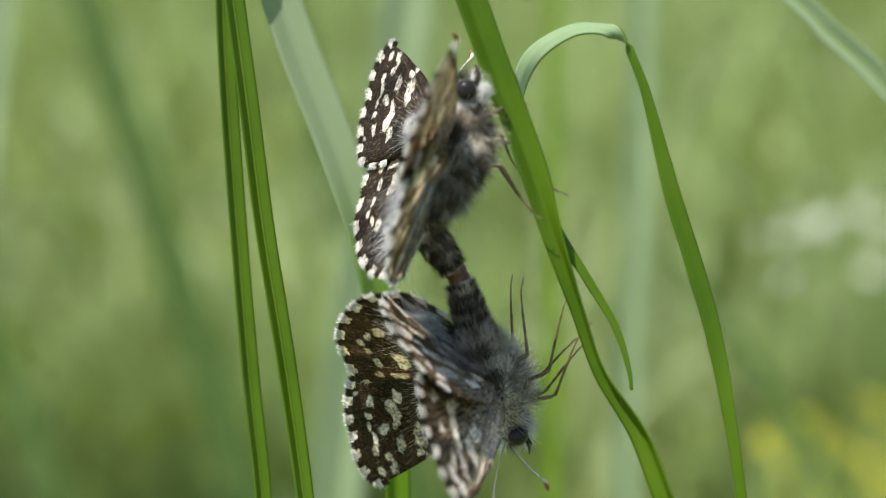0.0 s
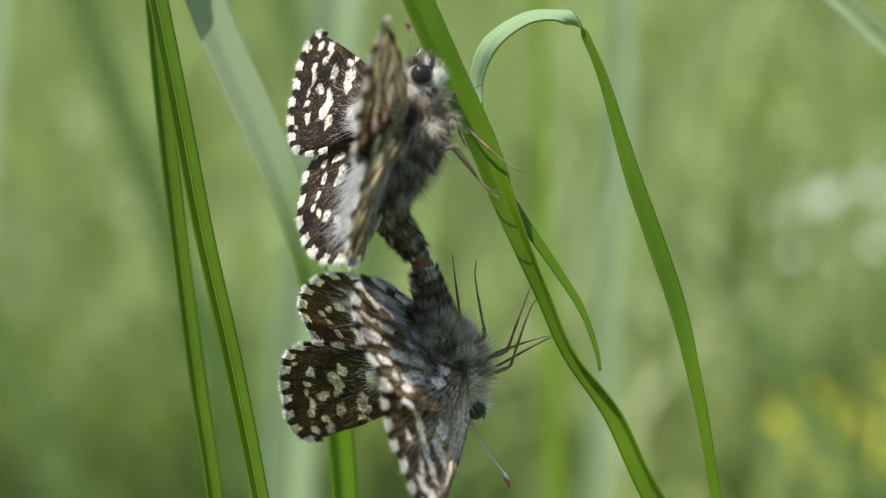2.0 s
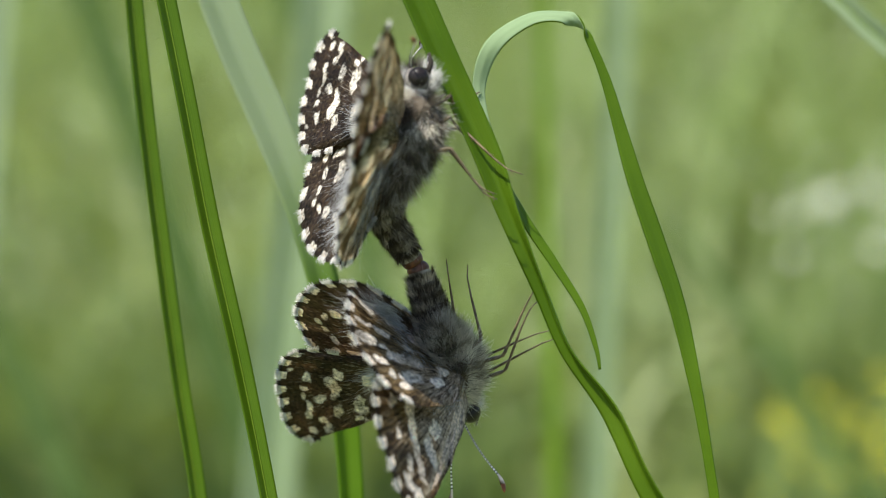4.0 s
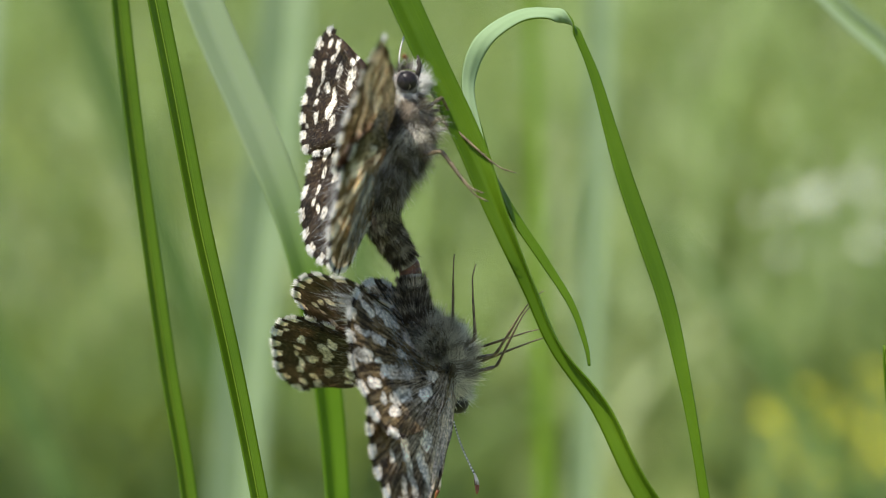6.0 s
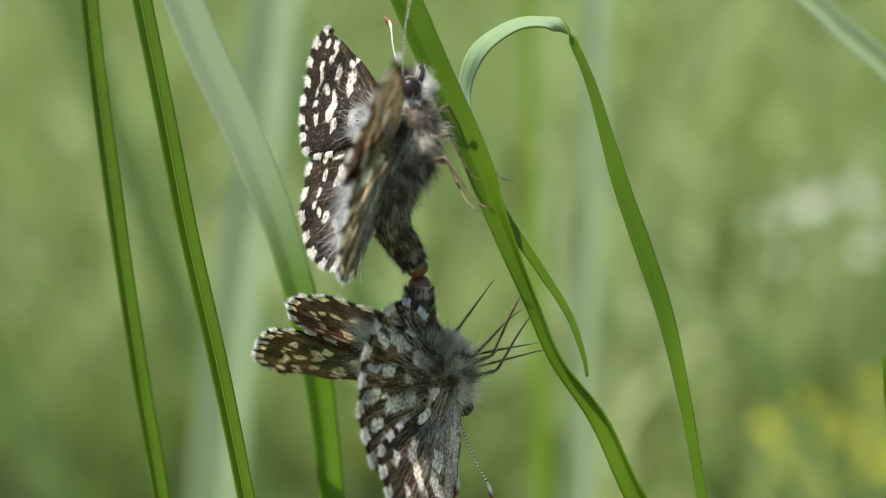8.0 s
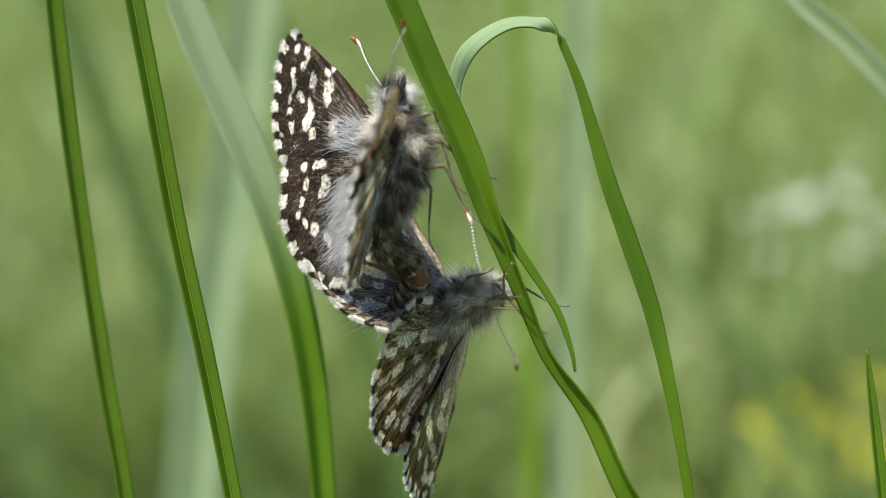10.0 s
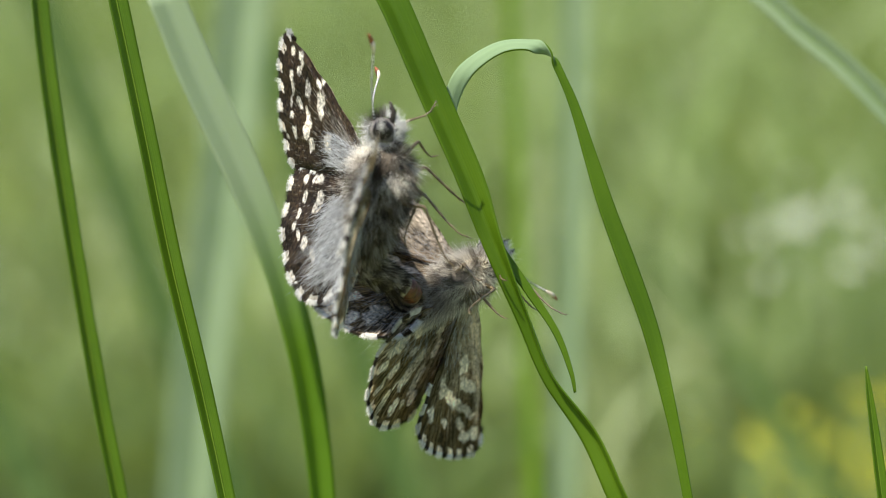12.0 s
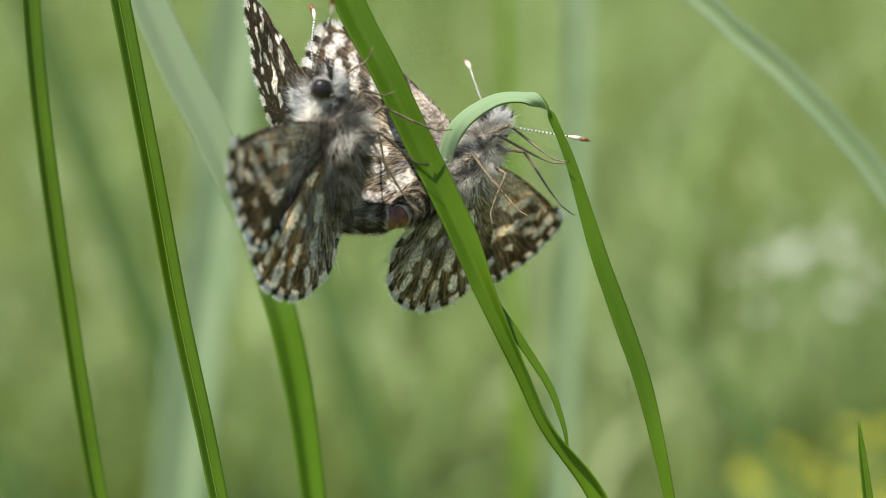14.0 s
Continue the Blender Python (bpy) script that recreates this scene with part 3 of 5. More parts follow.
LEG_THICK = [0.12, 0.13, 0.125, 0.08, 0.09, 0.07, 0.05, 0.045, 0.035]
LEGS = {"front": (0.5, 2.0, -1.2), "middle": (0.6, 0.7, -1.5), "hind": (0.55, -0.7, -1.4)}


def antenna(parent, side):
    """Ringed shaft along +y, with a dark club that ends in an orange tip."""
    holder = new("antenna")
    holder.parent = parent
    holder.location = (0.00035 * side, 0.00415, 0.00055)
    n = 40
    verts, faces, cols = [], [], []
    for i in range(n):
        y0, y1 = 4.8 * i / n, 4.8 * (i + 1) / n - 0.004
        rad = 0.052 + 0.014 * max(0, i - 29) / 11
        bow = [0.16 * math.sin(q / 4.8 * 3) for q in (y0, y1)]
        v, f = tube([(0, y0 / 1000, bow[0] / 1000), (0, y1 / 1000, bow[1] / 1000)], [rad / 1000, rad * 0.92 / 1000], 8)
        o = len(verts)
        verts += v
        faces += [tuple(o + q for q in face) for face in f]
        cols += [(0.70, 0.68, 0.64) if i % 2 else (0.025, 0.02, 0.018)] * len(v)
    tagged(link_mesh("shaft", verts, faces, BODY, holder, "thin antenna shaft ringed in black and white", colours=cols), kind="stuff")
    line = [(y, 0.16 * math.sin(3) + 0.16 * (y - 4.7) ** 2) for y in (4.7, 4.95, 5.25, 5.55, 5.8, 5.98, 6.1)]
    rads = (0.06, 0.10, 0.145, 0.15, 0.125, 0.085, 0.02)
    v, f = tube([(0, y / 1000, z / 1000) for y, z in line[:4]], [q / 1000 for q in rads[:4]], 10)
    c = np.array([(0.50, 0.42, 0.33) if q.z < 0.00012 else (0.06, 0.03, 0.016) for q in v])
    link_mesh("club", v, f, BODY, holder, "dark antenna club, pale beneath", colours=c)
    v, f = tube([(0, y / 1000, z / 1000) for y, z in line[3:]], [q / 1000 for q in rads[3:]], 10)
    link_mesh("club_tip", v, f, CLUB, holder, "orange tip of the antenna club")
    return holder


def butterfly(length, feet, pale):
    """One skipper with its parts, its abdomen of that length; returns the thing and its moving parts by name."""
    top = new("butterfly")
    moving = {}
    v, f = ellipsoid((0, 0.3, -0.35), (1.4, 2.6, 1.75))
    p = np.array([tuple(q) for q in v]) * 1000
    c = np.array((0.075, 0.058, 0.040)) + np.clip(0.25 * (-p[:, 2:3] / 1.3), 0, 1) * np.array((0.5, 0.47, 0.40))
    thorax = link_mesh("thorax", v, f, BODY, top, "thorax densely covered with grey-white hair", colours=c)
    shade = tuple(a + (b - a) * pale ** 2 for a, b in zip((0.085, 0.064, 0.042), (0.15, 0.14, 0.13)))
    hv, hf, hc = coat((0, 0.3, -0.35), (1.35, 2.55, 1.7), 8000, (0, -0.6, 0), (0.4, 1.25), (0.92, 0.88, 0.80), shade, 11, share=pale)
    pv, pf, pc = coat((0, -2.2, 0), (1.25, 1.5, 1.3), 2600, (0, -1.1, 0), (0.4, 1.15), (0.70, 0.66, 0.58), shade, 13, share=pale)
    hf = hf + [tuple(len(hv) + q for q in face) for face in pf]
    hv, hc = hv + pv, hc + pc
    tagged(link_mesh("thorax_hair", hv, hf, FUR, thorax, colours=hc), kind="stuff")
    # head with eyes, palps and hair
    v, f = ellipsoid((0, 3.5, -0.05), (0.98, 0.8, 0.95))
    head = link_mesh("head", v, f, BODY, top, "hairy grey head with large dark eyes", colours=[(0.18, 0.165, 0.15)] * len(v))
    for side in (-1, 1):
        v, f = ellipsoid((0.76 * side, 3.65, 0.05), (0.52, 0.62, 0.64), 20, 28)
        link_mesh("eye", v, f, EYE, head, "glossy black-brown compound eye")
        v, f = tube([(0.3 * side / 1000, 0.0039, -0.0005), (0.36 * side / 1000, 0.0047, -0.00055), (0.38 * side / 1000, 0.0053, -0.0003)], [0.00016, 0.00018, 0.00003], 8)
        link_mesh("palp", v, f, BODY, head, "bristly dark grey palp", colours=[(0.035, 0.03, 0.025)] * len(v))
    away = lambda q: not (abs(q[0]) > 0.35 and abs(q[1] - 3.65) < 0.66 and abs(q[2] - 0.05) < 0.68)
    hv, hf, hc = coat((0, 3.55, -0.1), (0.92, 0.85, 0.95), 2600, (0, 0.25, 0.1), (0.25, 0.85), (0.90, 0.89, 0.86), (0.05, 0.043, 0.036), 12, away, share=pale + 0.46)
    tagged(link_mesh("head_hair", hv, hf, FUR, head, colours=hc), kind="stuff")
    # abdomen: seven ringed segments, the last four on a tail that can curl
    radii = [1.05, 1.08, 1.05, 0.98, 0.90, 0.82, 0.70]
    q7 = (length - 0.35) / 7
    joint = 0.48 * length
    for name, start, cut in (("abdomen", 0.0, (0, 1, 2)), ("tail", joint, (3, 4, 5, 6))):
        ab = new(name)
        ab.parent, ab.location = top, (0, -0.0015 - start / 1000, -0.0001)
        tagged(ab, "hairy dark abdomen with pale rings" if name == "abdomen" else "curling hind end of the abdomen")
        for i in cut:
            rad = radii[i]
            y0 = start - q7 * i
            rows = [(y0 + 0.30 * q7, rad * 0.86), (y0 + 0.1 * q7, rad * 0.97), (y0 - 0.40 * q7, rad * 1.03), (y0 - 0.80 * q7, rad * 1.0), (y0 - q7, rad * 0.90), (y0 - 1.12 * q7, rad * 0.70)]
            v, f = tube([(0, y / 1000, 0) for y, q in rows], [q / 1000 for y, q in rows], 26)
            p = np.array([tuple(q) for q in v]) * 1000
            ring = np.clip(1 - np.abs(p[:, 1] - (y0 - 0.86 * q7)) / (0.18 * q7), 0, 1)[:, None]
            belly = np.clip(-p[:, 2:3] / rad, 0, 1)
            c = np.array((0.045, 0.034, 0.024)) * (1 - belly) + np.array((0.16, 0.13, 0.09)) * belly
            ring = ring * (0.25 + 0.55 * np.clip(0.5 + 1.6 * rough_noise(p[:, 0] + i, p[:, 2], 1.7, 17), 0, 1))[:, None]
            c = c * (1 - ring) + np.array((0.62, 0.55, 0.42)) * ring
            link_mesh("segment", v, f, BODY, ab, colours=c)
        rng = np.random.default_rng(21 + len(cut))
        n = 700 * len(cut)
        low, high = cut[0] * q7, (cut[-1] + 1) * q7 - (0.55 if name == "tail" else 0)
        y, t = -rng.uniform(low, high, n), rng.uniform(0, 2 * math.pi, n)
        rad = np.interp(-y, np.arange(7) * q7, radii)
        root = np.stack([rad * np.cos(t), y + start, rad * np.sin(t)], 1)
        way = np.stack([np.cos(t) * 0.5, -np.ones(n), np.sin(t) * 0.5], 1)
        patch = np.array([noise.noise(Vector((math.cos(a) * 1.5, b * 1.2, math.sin(a) * 1.5 + length))) for a, b in zip(t, y)])[:, None]
        mixed = np.clip(0.22 + 0.48 * pale - 1.6 * np.abs(((-y / q7) % 1) - 0.80)[:, None] + 1.1 * patch + rng.normal(0, 0.25, (n, 1)), 0, 1)
        tint = np.array((0.05, 0.035, 0.021)) * (1 - mixed) + np.array((0.74, 0.65, 0.49)) * mixed
        hv, hf, hc = hairs(root / 1000, way, rng.uniform(0.3, 0.75, n) / 1000, np.full(n, 0.03 / 1000), tint, 0.15, 5)
        tagged(link_mesh("abdomen_hair", hv, hf, FUR, ab, colours=hc), kind="stuff")
        moving[name] = ab
    v, f = ellipsoid((0, joint - length + 0.32, 0), (0.70, 0.60, 0.70))
    link_mesh("tail_tip", v, f, RUST, ab, "rust-brown abdomen tip joined to its mate")
    for kind in ("forewing", "hindwing"):
        for side, word in ((1, "right"), (-1, "left")):
            v, f, c, rim = wing_mesh(kind, side)
            wing = link_mesh(kind, v, f, WING, top, "dark brown " + kind + " with square white spots and a chequered fringe", colours=c)
            h = HINGE[kind]
            wing.location = (h[0] * side / 1000, h[1] / 1000, h[2] / 1000)
            v, f, c = fringe_mesh(rim, kind, 31 + side)
            tagged(link_mesh("fringe", v, f, FUR, wing, "white fringe chequered with dark brown", colours=c), kind="stuff")
            v, f, c = base_hair(kind, side, 41 + side)
            tagged(link_mesh("wing_hair", v, f, FUR, wing, colours=c), kind="stuff")
            moving[kind + "_" + word] = wing
    for where, h in LEGS.items():
        for side, word in ((1, "right"), (-1, "left")):
            v, f = leg_mesh(leg_joints(feet[where + "_" + word], side), LEG_THICK)
            leg = link_mesh("leg", v, f, LEG, top, "thin spiny brown leg")
            leg.location = (h[0] * side / 1000, h[1] / 1000, h[2] / 1000)
            moving["leg_" + where + "_" + word] = leg
    for side, word in ((1, "right"), (-1, "left")):
        moving["antenna_" + word] = antenna(top, side)
    return top, moving


UPPER, upper = butterfly(7.4, {"front_right": (-2.28, 0.03, -3.26), "front_left": (-1.98, 1.84, -2.95), "middle_right": (-2.32, -0.8, -3.17), "middle_left": (-0.22, -1.77, -6.02), "hind_right": (0.47, -2.14, -4.67), "hind_left": (-0.44, -1.83, -4.76)}, 0.46)
tagged(UPPER, "dark chequered skipper butterfly clinging head-up to a grass blade", "butterfly", "coupled butterflies")
LOWER, lower = butterfly(5.45, {"front_right": (-2.46, -2.25, -5.17), "front_left": (-1.96, -3.45, -5.21), "middle_right": (-3.1, -1.66, -4.37), "middle_left": (-1.43, -4.47, -4.79), "hind_right": (0.9, -4.28, -2.69), "hind_left": (0.81, -4.22, -2.89)}, 0.86)
tagged(LOWER, "dark chequered skipper butterfly hanging by its abdomen from its mate", "butterfly", "coupled butterflies")

# ---- ground and grass ----
gv, gf = [], []
rings_g = [0, 0.3, 0.6, 1, 1.6, 2.5, 4, 7, 12, 25, 60, 150, 400, 1000, 3000]
for i, rad in enumerate(rings_g):
    for k in range(48):
        a = 2 * math.pi * k / 48
        h = 0.02 * noise.noise(Vector((rad * math.cos(a) * 3, rad * math.sin(a) * 3, 2))) if rad < 10 else 0
        gv.append((rad * math.cos(a), rad * math.sin(a), h - 0.012))
for i in range(len(rings_g) - 1):
    for k in range(48):
        gf.append((i * 48 + k, (i + 1) * 48 + k, (i + 1) * 48 + (k + 1) % 48, i * 48 + (k + 1) % 48))
tagged(link_mesh("ground", gv, gf, SOIL), "green-brown meadow soil under dense grass", "ground", kind="structure")

F = (0, 0, 1)
MAIN = grass_blade([
    ((-7.76, 29.84, -1.00), 2.0, (0.2, 0, 1)), ((-4.63, 20.07, -0.50), 1.96, (0.25, 0, 1)), ((-2.41, 15.19, 0.00), 1.88, (0.3, 0, 1)), ((-0.48, 10.71, 0.00), 1.84, (0.3, 0, 1)), ((1.93, 5.20, 0.00), 1.78, (0.35, 0, 1)),
    ((3.65, 1.24, 0.00), 1.3, (-0.3, -0.15, 0.9)), ((5.54, -3.06, 0.00), 1.2, (-0.7, -0.35, 0.6)), ((7.10, -6.85, 0.00), 1.05, (-0.7, -0.36, 0.6)), ((9.75, -10.47, 0.00), 1.45, (-0.62, -0.33, 0.68)),
    ((11.95, -15.19, 0.00), 1.5, (-0.55, -0.3, 0.75)), ((15.46, -21.45, -1.00), 1.5, (0.3, -0.5, 1))],
    "broad fresh green grass blade that the butterflies cling to", root=(0.045, 0.02), n=170, fold=0.3, rib_line=False)
LOOP = grass_blade([
    ((8.99, -8.05, -0.60), 0.15, (0.3, 0, 1)), ((8.75, -6.71, -0.60), 0.28, (0.3, 0, 1)), ((7.89, -4.29, -0.70), 0.44, (0.5, 0, 1)), ((6.17, -1.52, -0.90), 0.58, (0.6, 0, 1)), ((4.27, 1.42, -1.10), 0.75, (0.8, 0, 0.6)),
    ((2.85, 4.72, -1.20), 0.65, (0.9, 0.2, -0.3)), ((1.94, 7.50, -1.30), 0.62, (-0.1, 0.2, -0.9)), ((1.74, 9.60, -1.60), 0.9, (-0.3, -0.4, -0.9)), ((2.64, 11.83, -1.20), 1.1, (-0.1, -0.55, -0.8)),
    ((4.71, 13.26, -0.80), 1.0, (0.1, -0.6, -0.75)), ((6.60, 13.45, -0.60), 0.95, (0.3, -0.65, -0.6)), ((7.88, 12.89, -0.60), 0.8, (0.75, 0.3, -0.25)), ((8.50, 11.79, -0.60), 0.5, (0.3, 0, 0.95)), ((9.41, 9.55, -0.70), 0.62, (0.0, 0, 1)),
    ((10.32, 6.44, -0.80), 0.84, (0.0, 0, 1)), ((11.22, 3.32, -0.80), 1.05, (0.2, 0.2, 0.9)), ((12.50, -0.48, -0.80), 1.2, (0.3, 0.3, 0.9)), ((13.78, -4.47, -0.80), 1.06, (0.2, 0.2, 0.95)), ((14.95, -9.66, -0.80), 0.78, (-0.4, 0, 0.9)),
    ((15.89, -15.27, -0.80), 0.64, (-0.5, 0, 0.9)), ((17.02, -22.84, -1.00), 0.9, (-0.4, 0, 0.9))],
    "grass leaf arched over into a loop with a thin hanging tip", root=(0.03, 0.03), n=230, fold=0.05, rib=0.2, rib_line=False)
BLADE_A = grass_blade([
    ((-19.85, 25.85, -2.00), 1.3, (0.35, 0.45, 0.9)), ((-17.86, 15.38, -2.00), 1.25, (0.35, 0.45, 0.9)), ((-16.54, 8.41, -2.00), 1.25, (0.35, 0.45, 0.9)), ((-15.14, 0.73, -2.00), 1.25, (0.35, 0.45, 0.9)), ((-13.40, -7.29, -2.00), 1.2, (0.35, 0.45, 0.9)), ((-11.83, -15.38, -2.00), 1.1, (0.35, 0.45, 0.9)), ((-10.26, -24.73, -2.00), 1.1, (0.35, 0.45, 0.9))],
    "narrow upright bright green grass blade", root=(-0.008, 0.02))
BLADE_B = grass_blade([
    ((-24.06, 25.82, -13.00), 1.33, (0.45, 0.45, 0.9)), ((-23.42, 16.48, -13.00), 1.23, (0.45, 0.45, 0.9)), ((-22.57, 9.00, -13.00), 1.23, (0.45, 0.45, 0.9)), ((-21.26, -0.34, -13.00), 1.18, (0.4, 0.45, 0.9)), ((-19.95, -8.93, -13.00), 1.18, (0.4, 0.45, 0.9)), ((-18.64, -16.48, -13.00), 1.13, (0.4, 0.45, 0.9)), ((-17.33, -26.49, -13.00), 1.13, (0.4, 0.45, 0.9))],
    "narrow upright green grass stem, slightly out of focus", root=(-0.014, 0.03))
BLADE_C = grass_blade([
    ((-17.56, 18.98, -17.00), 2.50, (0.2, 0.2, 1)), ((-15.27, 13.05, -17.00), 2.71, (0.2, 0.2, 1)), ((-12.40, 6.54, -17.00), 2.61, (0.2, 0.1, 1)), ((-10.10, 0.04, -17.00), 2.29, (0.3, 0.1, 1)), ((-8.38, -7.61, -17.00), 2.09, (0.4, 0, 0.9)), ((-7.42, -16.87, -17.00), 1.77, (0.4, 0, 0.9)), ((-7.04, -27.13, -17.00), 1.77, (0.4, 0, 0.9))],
    "broad blunt grass blade, pale grey-green above and fresh green below", LEAF_LIT_TOP, root=(-0.004, 0.04), rib_line=False)
BLADE_D = grass_blade([
    ((-20.37, 53.32, -190.00), 7.28, F), ((-21.92, 34.03, -190.00), 7.28, F), ((-24.23, 10.88, -190.00), 7.28, F), ((-27.32, -12.27, -190.00), 7.28, F), ((-29.25, -35.42, -190.00), 7.28, F), ((-30.41, -58.57, -190.00), 7.28, F)],
    "blurred wide pale grass blade behind the butterflies", LEAF_PALE, root=(-0.03, 0.09))
BLADE_E = grass_blade([
    ((20.78, 50.22, -170.00), 3.64, F), ((20.64, 32.05, -170.00), 3.64, F), ((20.06, 10.25, -170.00), 3.64, F), ((18.97, -11.55, -170.00), 3.64, F), ((18.24, -33.36, -170.00), 3.64, F), ((17.88, -55.16, -170.00), 3.64, F)],
    "blurred pale upright grass stem far behind", LEAF_PALE, root=(0.015, 0.10))
BLADE_F = grass_blade([
    ((16.84, 27.26, -36.00), 1.30, F), ((27.48, 18.97, -36.00), 1.62, F), ((30.45, 16.20, -36.00), 1.73, F), ((34.71, 12.38, -36.00), 1.84, F), ((41.51, 4.30, -36.00), 1.94, F), ((47.47, -6.76, -36.00), 1.94, F), ((50.02, -19.52, -36.00), 1.94, F)],
    "pale grass blade leaning across the corner, out of focus", LEAF_PALE, root=(0.055, 0.05))
BLADE_G = grass_blade([
    ((27.35, -6.99, -3.00), 0.1, (0.3, 0, 1)), ((27.53, -9.09, -3.00), 0.45, (0.3, 0, 1)), ((27.88, -12.60, -3.00), 0.7, (0.3, 0, 1)), ((28.23, -16.12, -3.00), 0.8, (0.3, 0, 1)), ((29.00, -24.89, -3.00), 0.9, (0.3, 0, 1))],
    "short green grass blade with a pointed dry tip", root=(0.035, 0.02))


def meadow(name, label, mat, n, seed, near, far, tall, wide, bias=0.0, bent=0.5):
    """Many bent blades from the ground, as one mesh."""
    rng = np.random.default_rng(seed)
    verts, faces, uvs = [], [], []
    done = 0
    while done < n:
        y = near + (far - near) * rng.uniform() ** 1.4
        x = rng.uniform(-1, 1) * (0.10 + 0.42 * (y + 0.15))
        clump = noise.noise(Vector((x * 9, y * 6, seed)))
        if rng.uniform() > 0.6 + 1.2 * clump + bias * x / (0.15 + y):
            continue
        done += 1
        h = rng.uniform(tall[0], tall[1])
        w = rng.uniform(wide[0], wide[1])
        lean = rng.normal(0, bent, 2)
        face = rng.uniform(-1.2, 1.2)
        side = np.array((math.cos(face), math.sin(face), 0))
        o = len(verts)
        for i, s in enumerate((0, 0.25, 0.5, 0.75, 1.0)):
            c = np.array((x + lean[0] * h * s * s, y + lean[1] * h * s * s, h * s * (1 - 0.12 * s * abs(lean).sum())))
            ww = w * (1 - s ** 2.2) / 2 + 0.0001
            nrm = np.array((-side[1], side[0], 0)) * ww * 0.3
            verts += [tuple(c - side * ww + nrm), tuple(c), tuple(c + side * ww + nrm)]
            uvs += [(0, s), (0.5, s), (1, s)]
            if i:
                for k in (0, 1):
                    a = o + (i - 1) * 3 + k
                    faces.append((a, a + 1, a + 4, a + 3))
    ob = link_mesh(name, verts, faces, mat, uvs=uvs)
    return tagged(ob, label, "grass", kind="stuff")


meadow("meadow_grass", "dense blurred green meadow grass in the distance", MEADOW, 26000, 1, 0.62, 3.0, (0.02, 0.085), (0.0018, 0.0045))
meadow("tall_grass", "taller green grass scattered over the meadow", MEADOW, 1100, 3, 0.7, 3.4, (0.10, 0.24), (0.002, 0.005), bent=1.0)
meadow("meadow_dry_grass", "pale dry grass mixed into the meadow", MEADOW_PALE, 4300, 2, 0.65, 3.0, (0.025, 0.10), (0.0018, 0.0045), -0.1)


def short_grass(n, seed):
    """Low grass all round, out to two and a half metres, thinner where the tall meadow stands."""
    rng = np.random.default_rng(seed)
    verts, faces, uvs = [], [], []
    for i in range(n):
        far, a = 2.6 * math.sqrt(rng.uniform()), rng.uniform(0, 2 * math.pi)
        x, y, h, w, t = far * math.cos(a), far * math.sin(a), rng.uniform(0.015, 0.05), rng.uniform(0.002, 0.006), rng.uniform(0, math.pi)
        lx, ly = rng.normal(0, 0.5, 2) * h
        sx, sy = math.cos(t) * w / 2, math.sin(t) * w / 2
        o = len(verts)
        verts += [(x - sx, y - sy, -0.01), (x + sx, y + sy, -0.01), (x + sx * 0.7 + lx * 0.4, y + sy * 0.7 + ly * 0.4, h * 0.6), (x - sx * 0.7 + lx * 0.4, y - sy * 0.7 + ly * 0.4, h * 0.6), (x + lx, y + ly, h)]
        uvs += [(0, 0), (1, 0), (1, 0.6), (0, 0.6), (0.5, 1)]
        faces += [(o, o + 1, o + 2, o + 3), (o + 3, o + 2, o + 4)]
    return tagged(link_mesh("short_grass", verts, faces, MEADOW, uvs=uvs), "low green grass covering the meadow floor", "grass", kind="stuff")


short_grass(22000, 9)


def flower(head, mat, size, petals, label, kind, face):
    """A meadow flower: stem, centre and petals; head is a stage point."""
    top = on(head)
    ob = new(kind)
    ob.location = (top.x, top.y + 0.02, 0)
    v, f = tube([(0, 0, -0.004), (0.003, -0.004, top.z * 0.5), (0, -0.02, top.z)], [0.0012, 0.0010, 0.0008], 7)
    link_mesh("stem", v, f, MEADOW, ob, uvs=[(0.5, 0.5)] * len(v))
    tilt = Matrix.Translation((0, -0.02, top.z)) @ Vector(face).to_track_quat("Z", "Y").to_matrix().to_4x4()
    v, f = ellipsoid((0, 0, 1.0), (size * 180, size * 180, size * 120), 8, 12)
    link_mesh("flower_centre", [tilt @ q for q in v], f, YELLOW, ob)
    for k in range(petals):
        turn = tilt @ pose(0, 0, 0, 0, 0, 360 * k / petals)
        verts, faces = [], []
        for i in range(7):
            s = i / 6
            w = size * 0.42 * math.sin(math.pi * (0.12 + 0.80 * s)) ** 0.8
            for a in (-1, -0.4, 0.4, 1):
                verts.append(turn @ Vector((a * w, size * (0.12 + 0.9 * s), size * (0.35 * s * s + 0.08 * a * a))))
            if i:
                for q in range(3):
                    faces.append(((i - 1) * 4 + q, (i - 1) * 4 + q + 1, i * 4 + q + 1, i * 4 + q))
        link_mesh("petal", verts, faces, mat, ob)
    return tagged(ob, label, "flower", kind + "s in the meadow")


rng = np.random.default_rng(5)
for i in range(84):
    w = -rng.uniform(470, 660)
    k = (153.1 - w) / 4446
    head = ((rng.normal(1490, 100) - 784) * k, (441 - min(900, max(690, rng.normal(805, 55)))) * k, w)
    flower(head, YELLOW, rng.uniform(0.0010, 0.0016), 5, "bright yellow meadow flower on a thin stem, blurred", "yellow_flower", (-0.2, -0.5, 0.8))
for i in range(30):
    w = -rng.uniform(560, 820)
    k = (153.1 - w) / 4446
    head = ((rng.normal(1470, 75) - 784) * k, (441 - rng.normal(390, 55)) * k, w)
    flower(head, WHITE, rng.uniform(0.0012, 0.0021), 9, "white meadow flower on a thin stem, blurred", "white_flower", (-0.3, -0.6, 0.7))

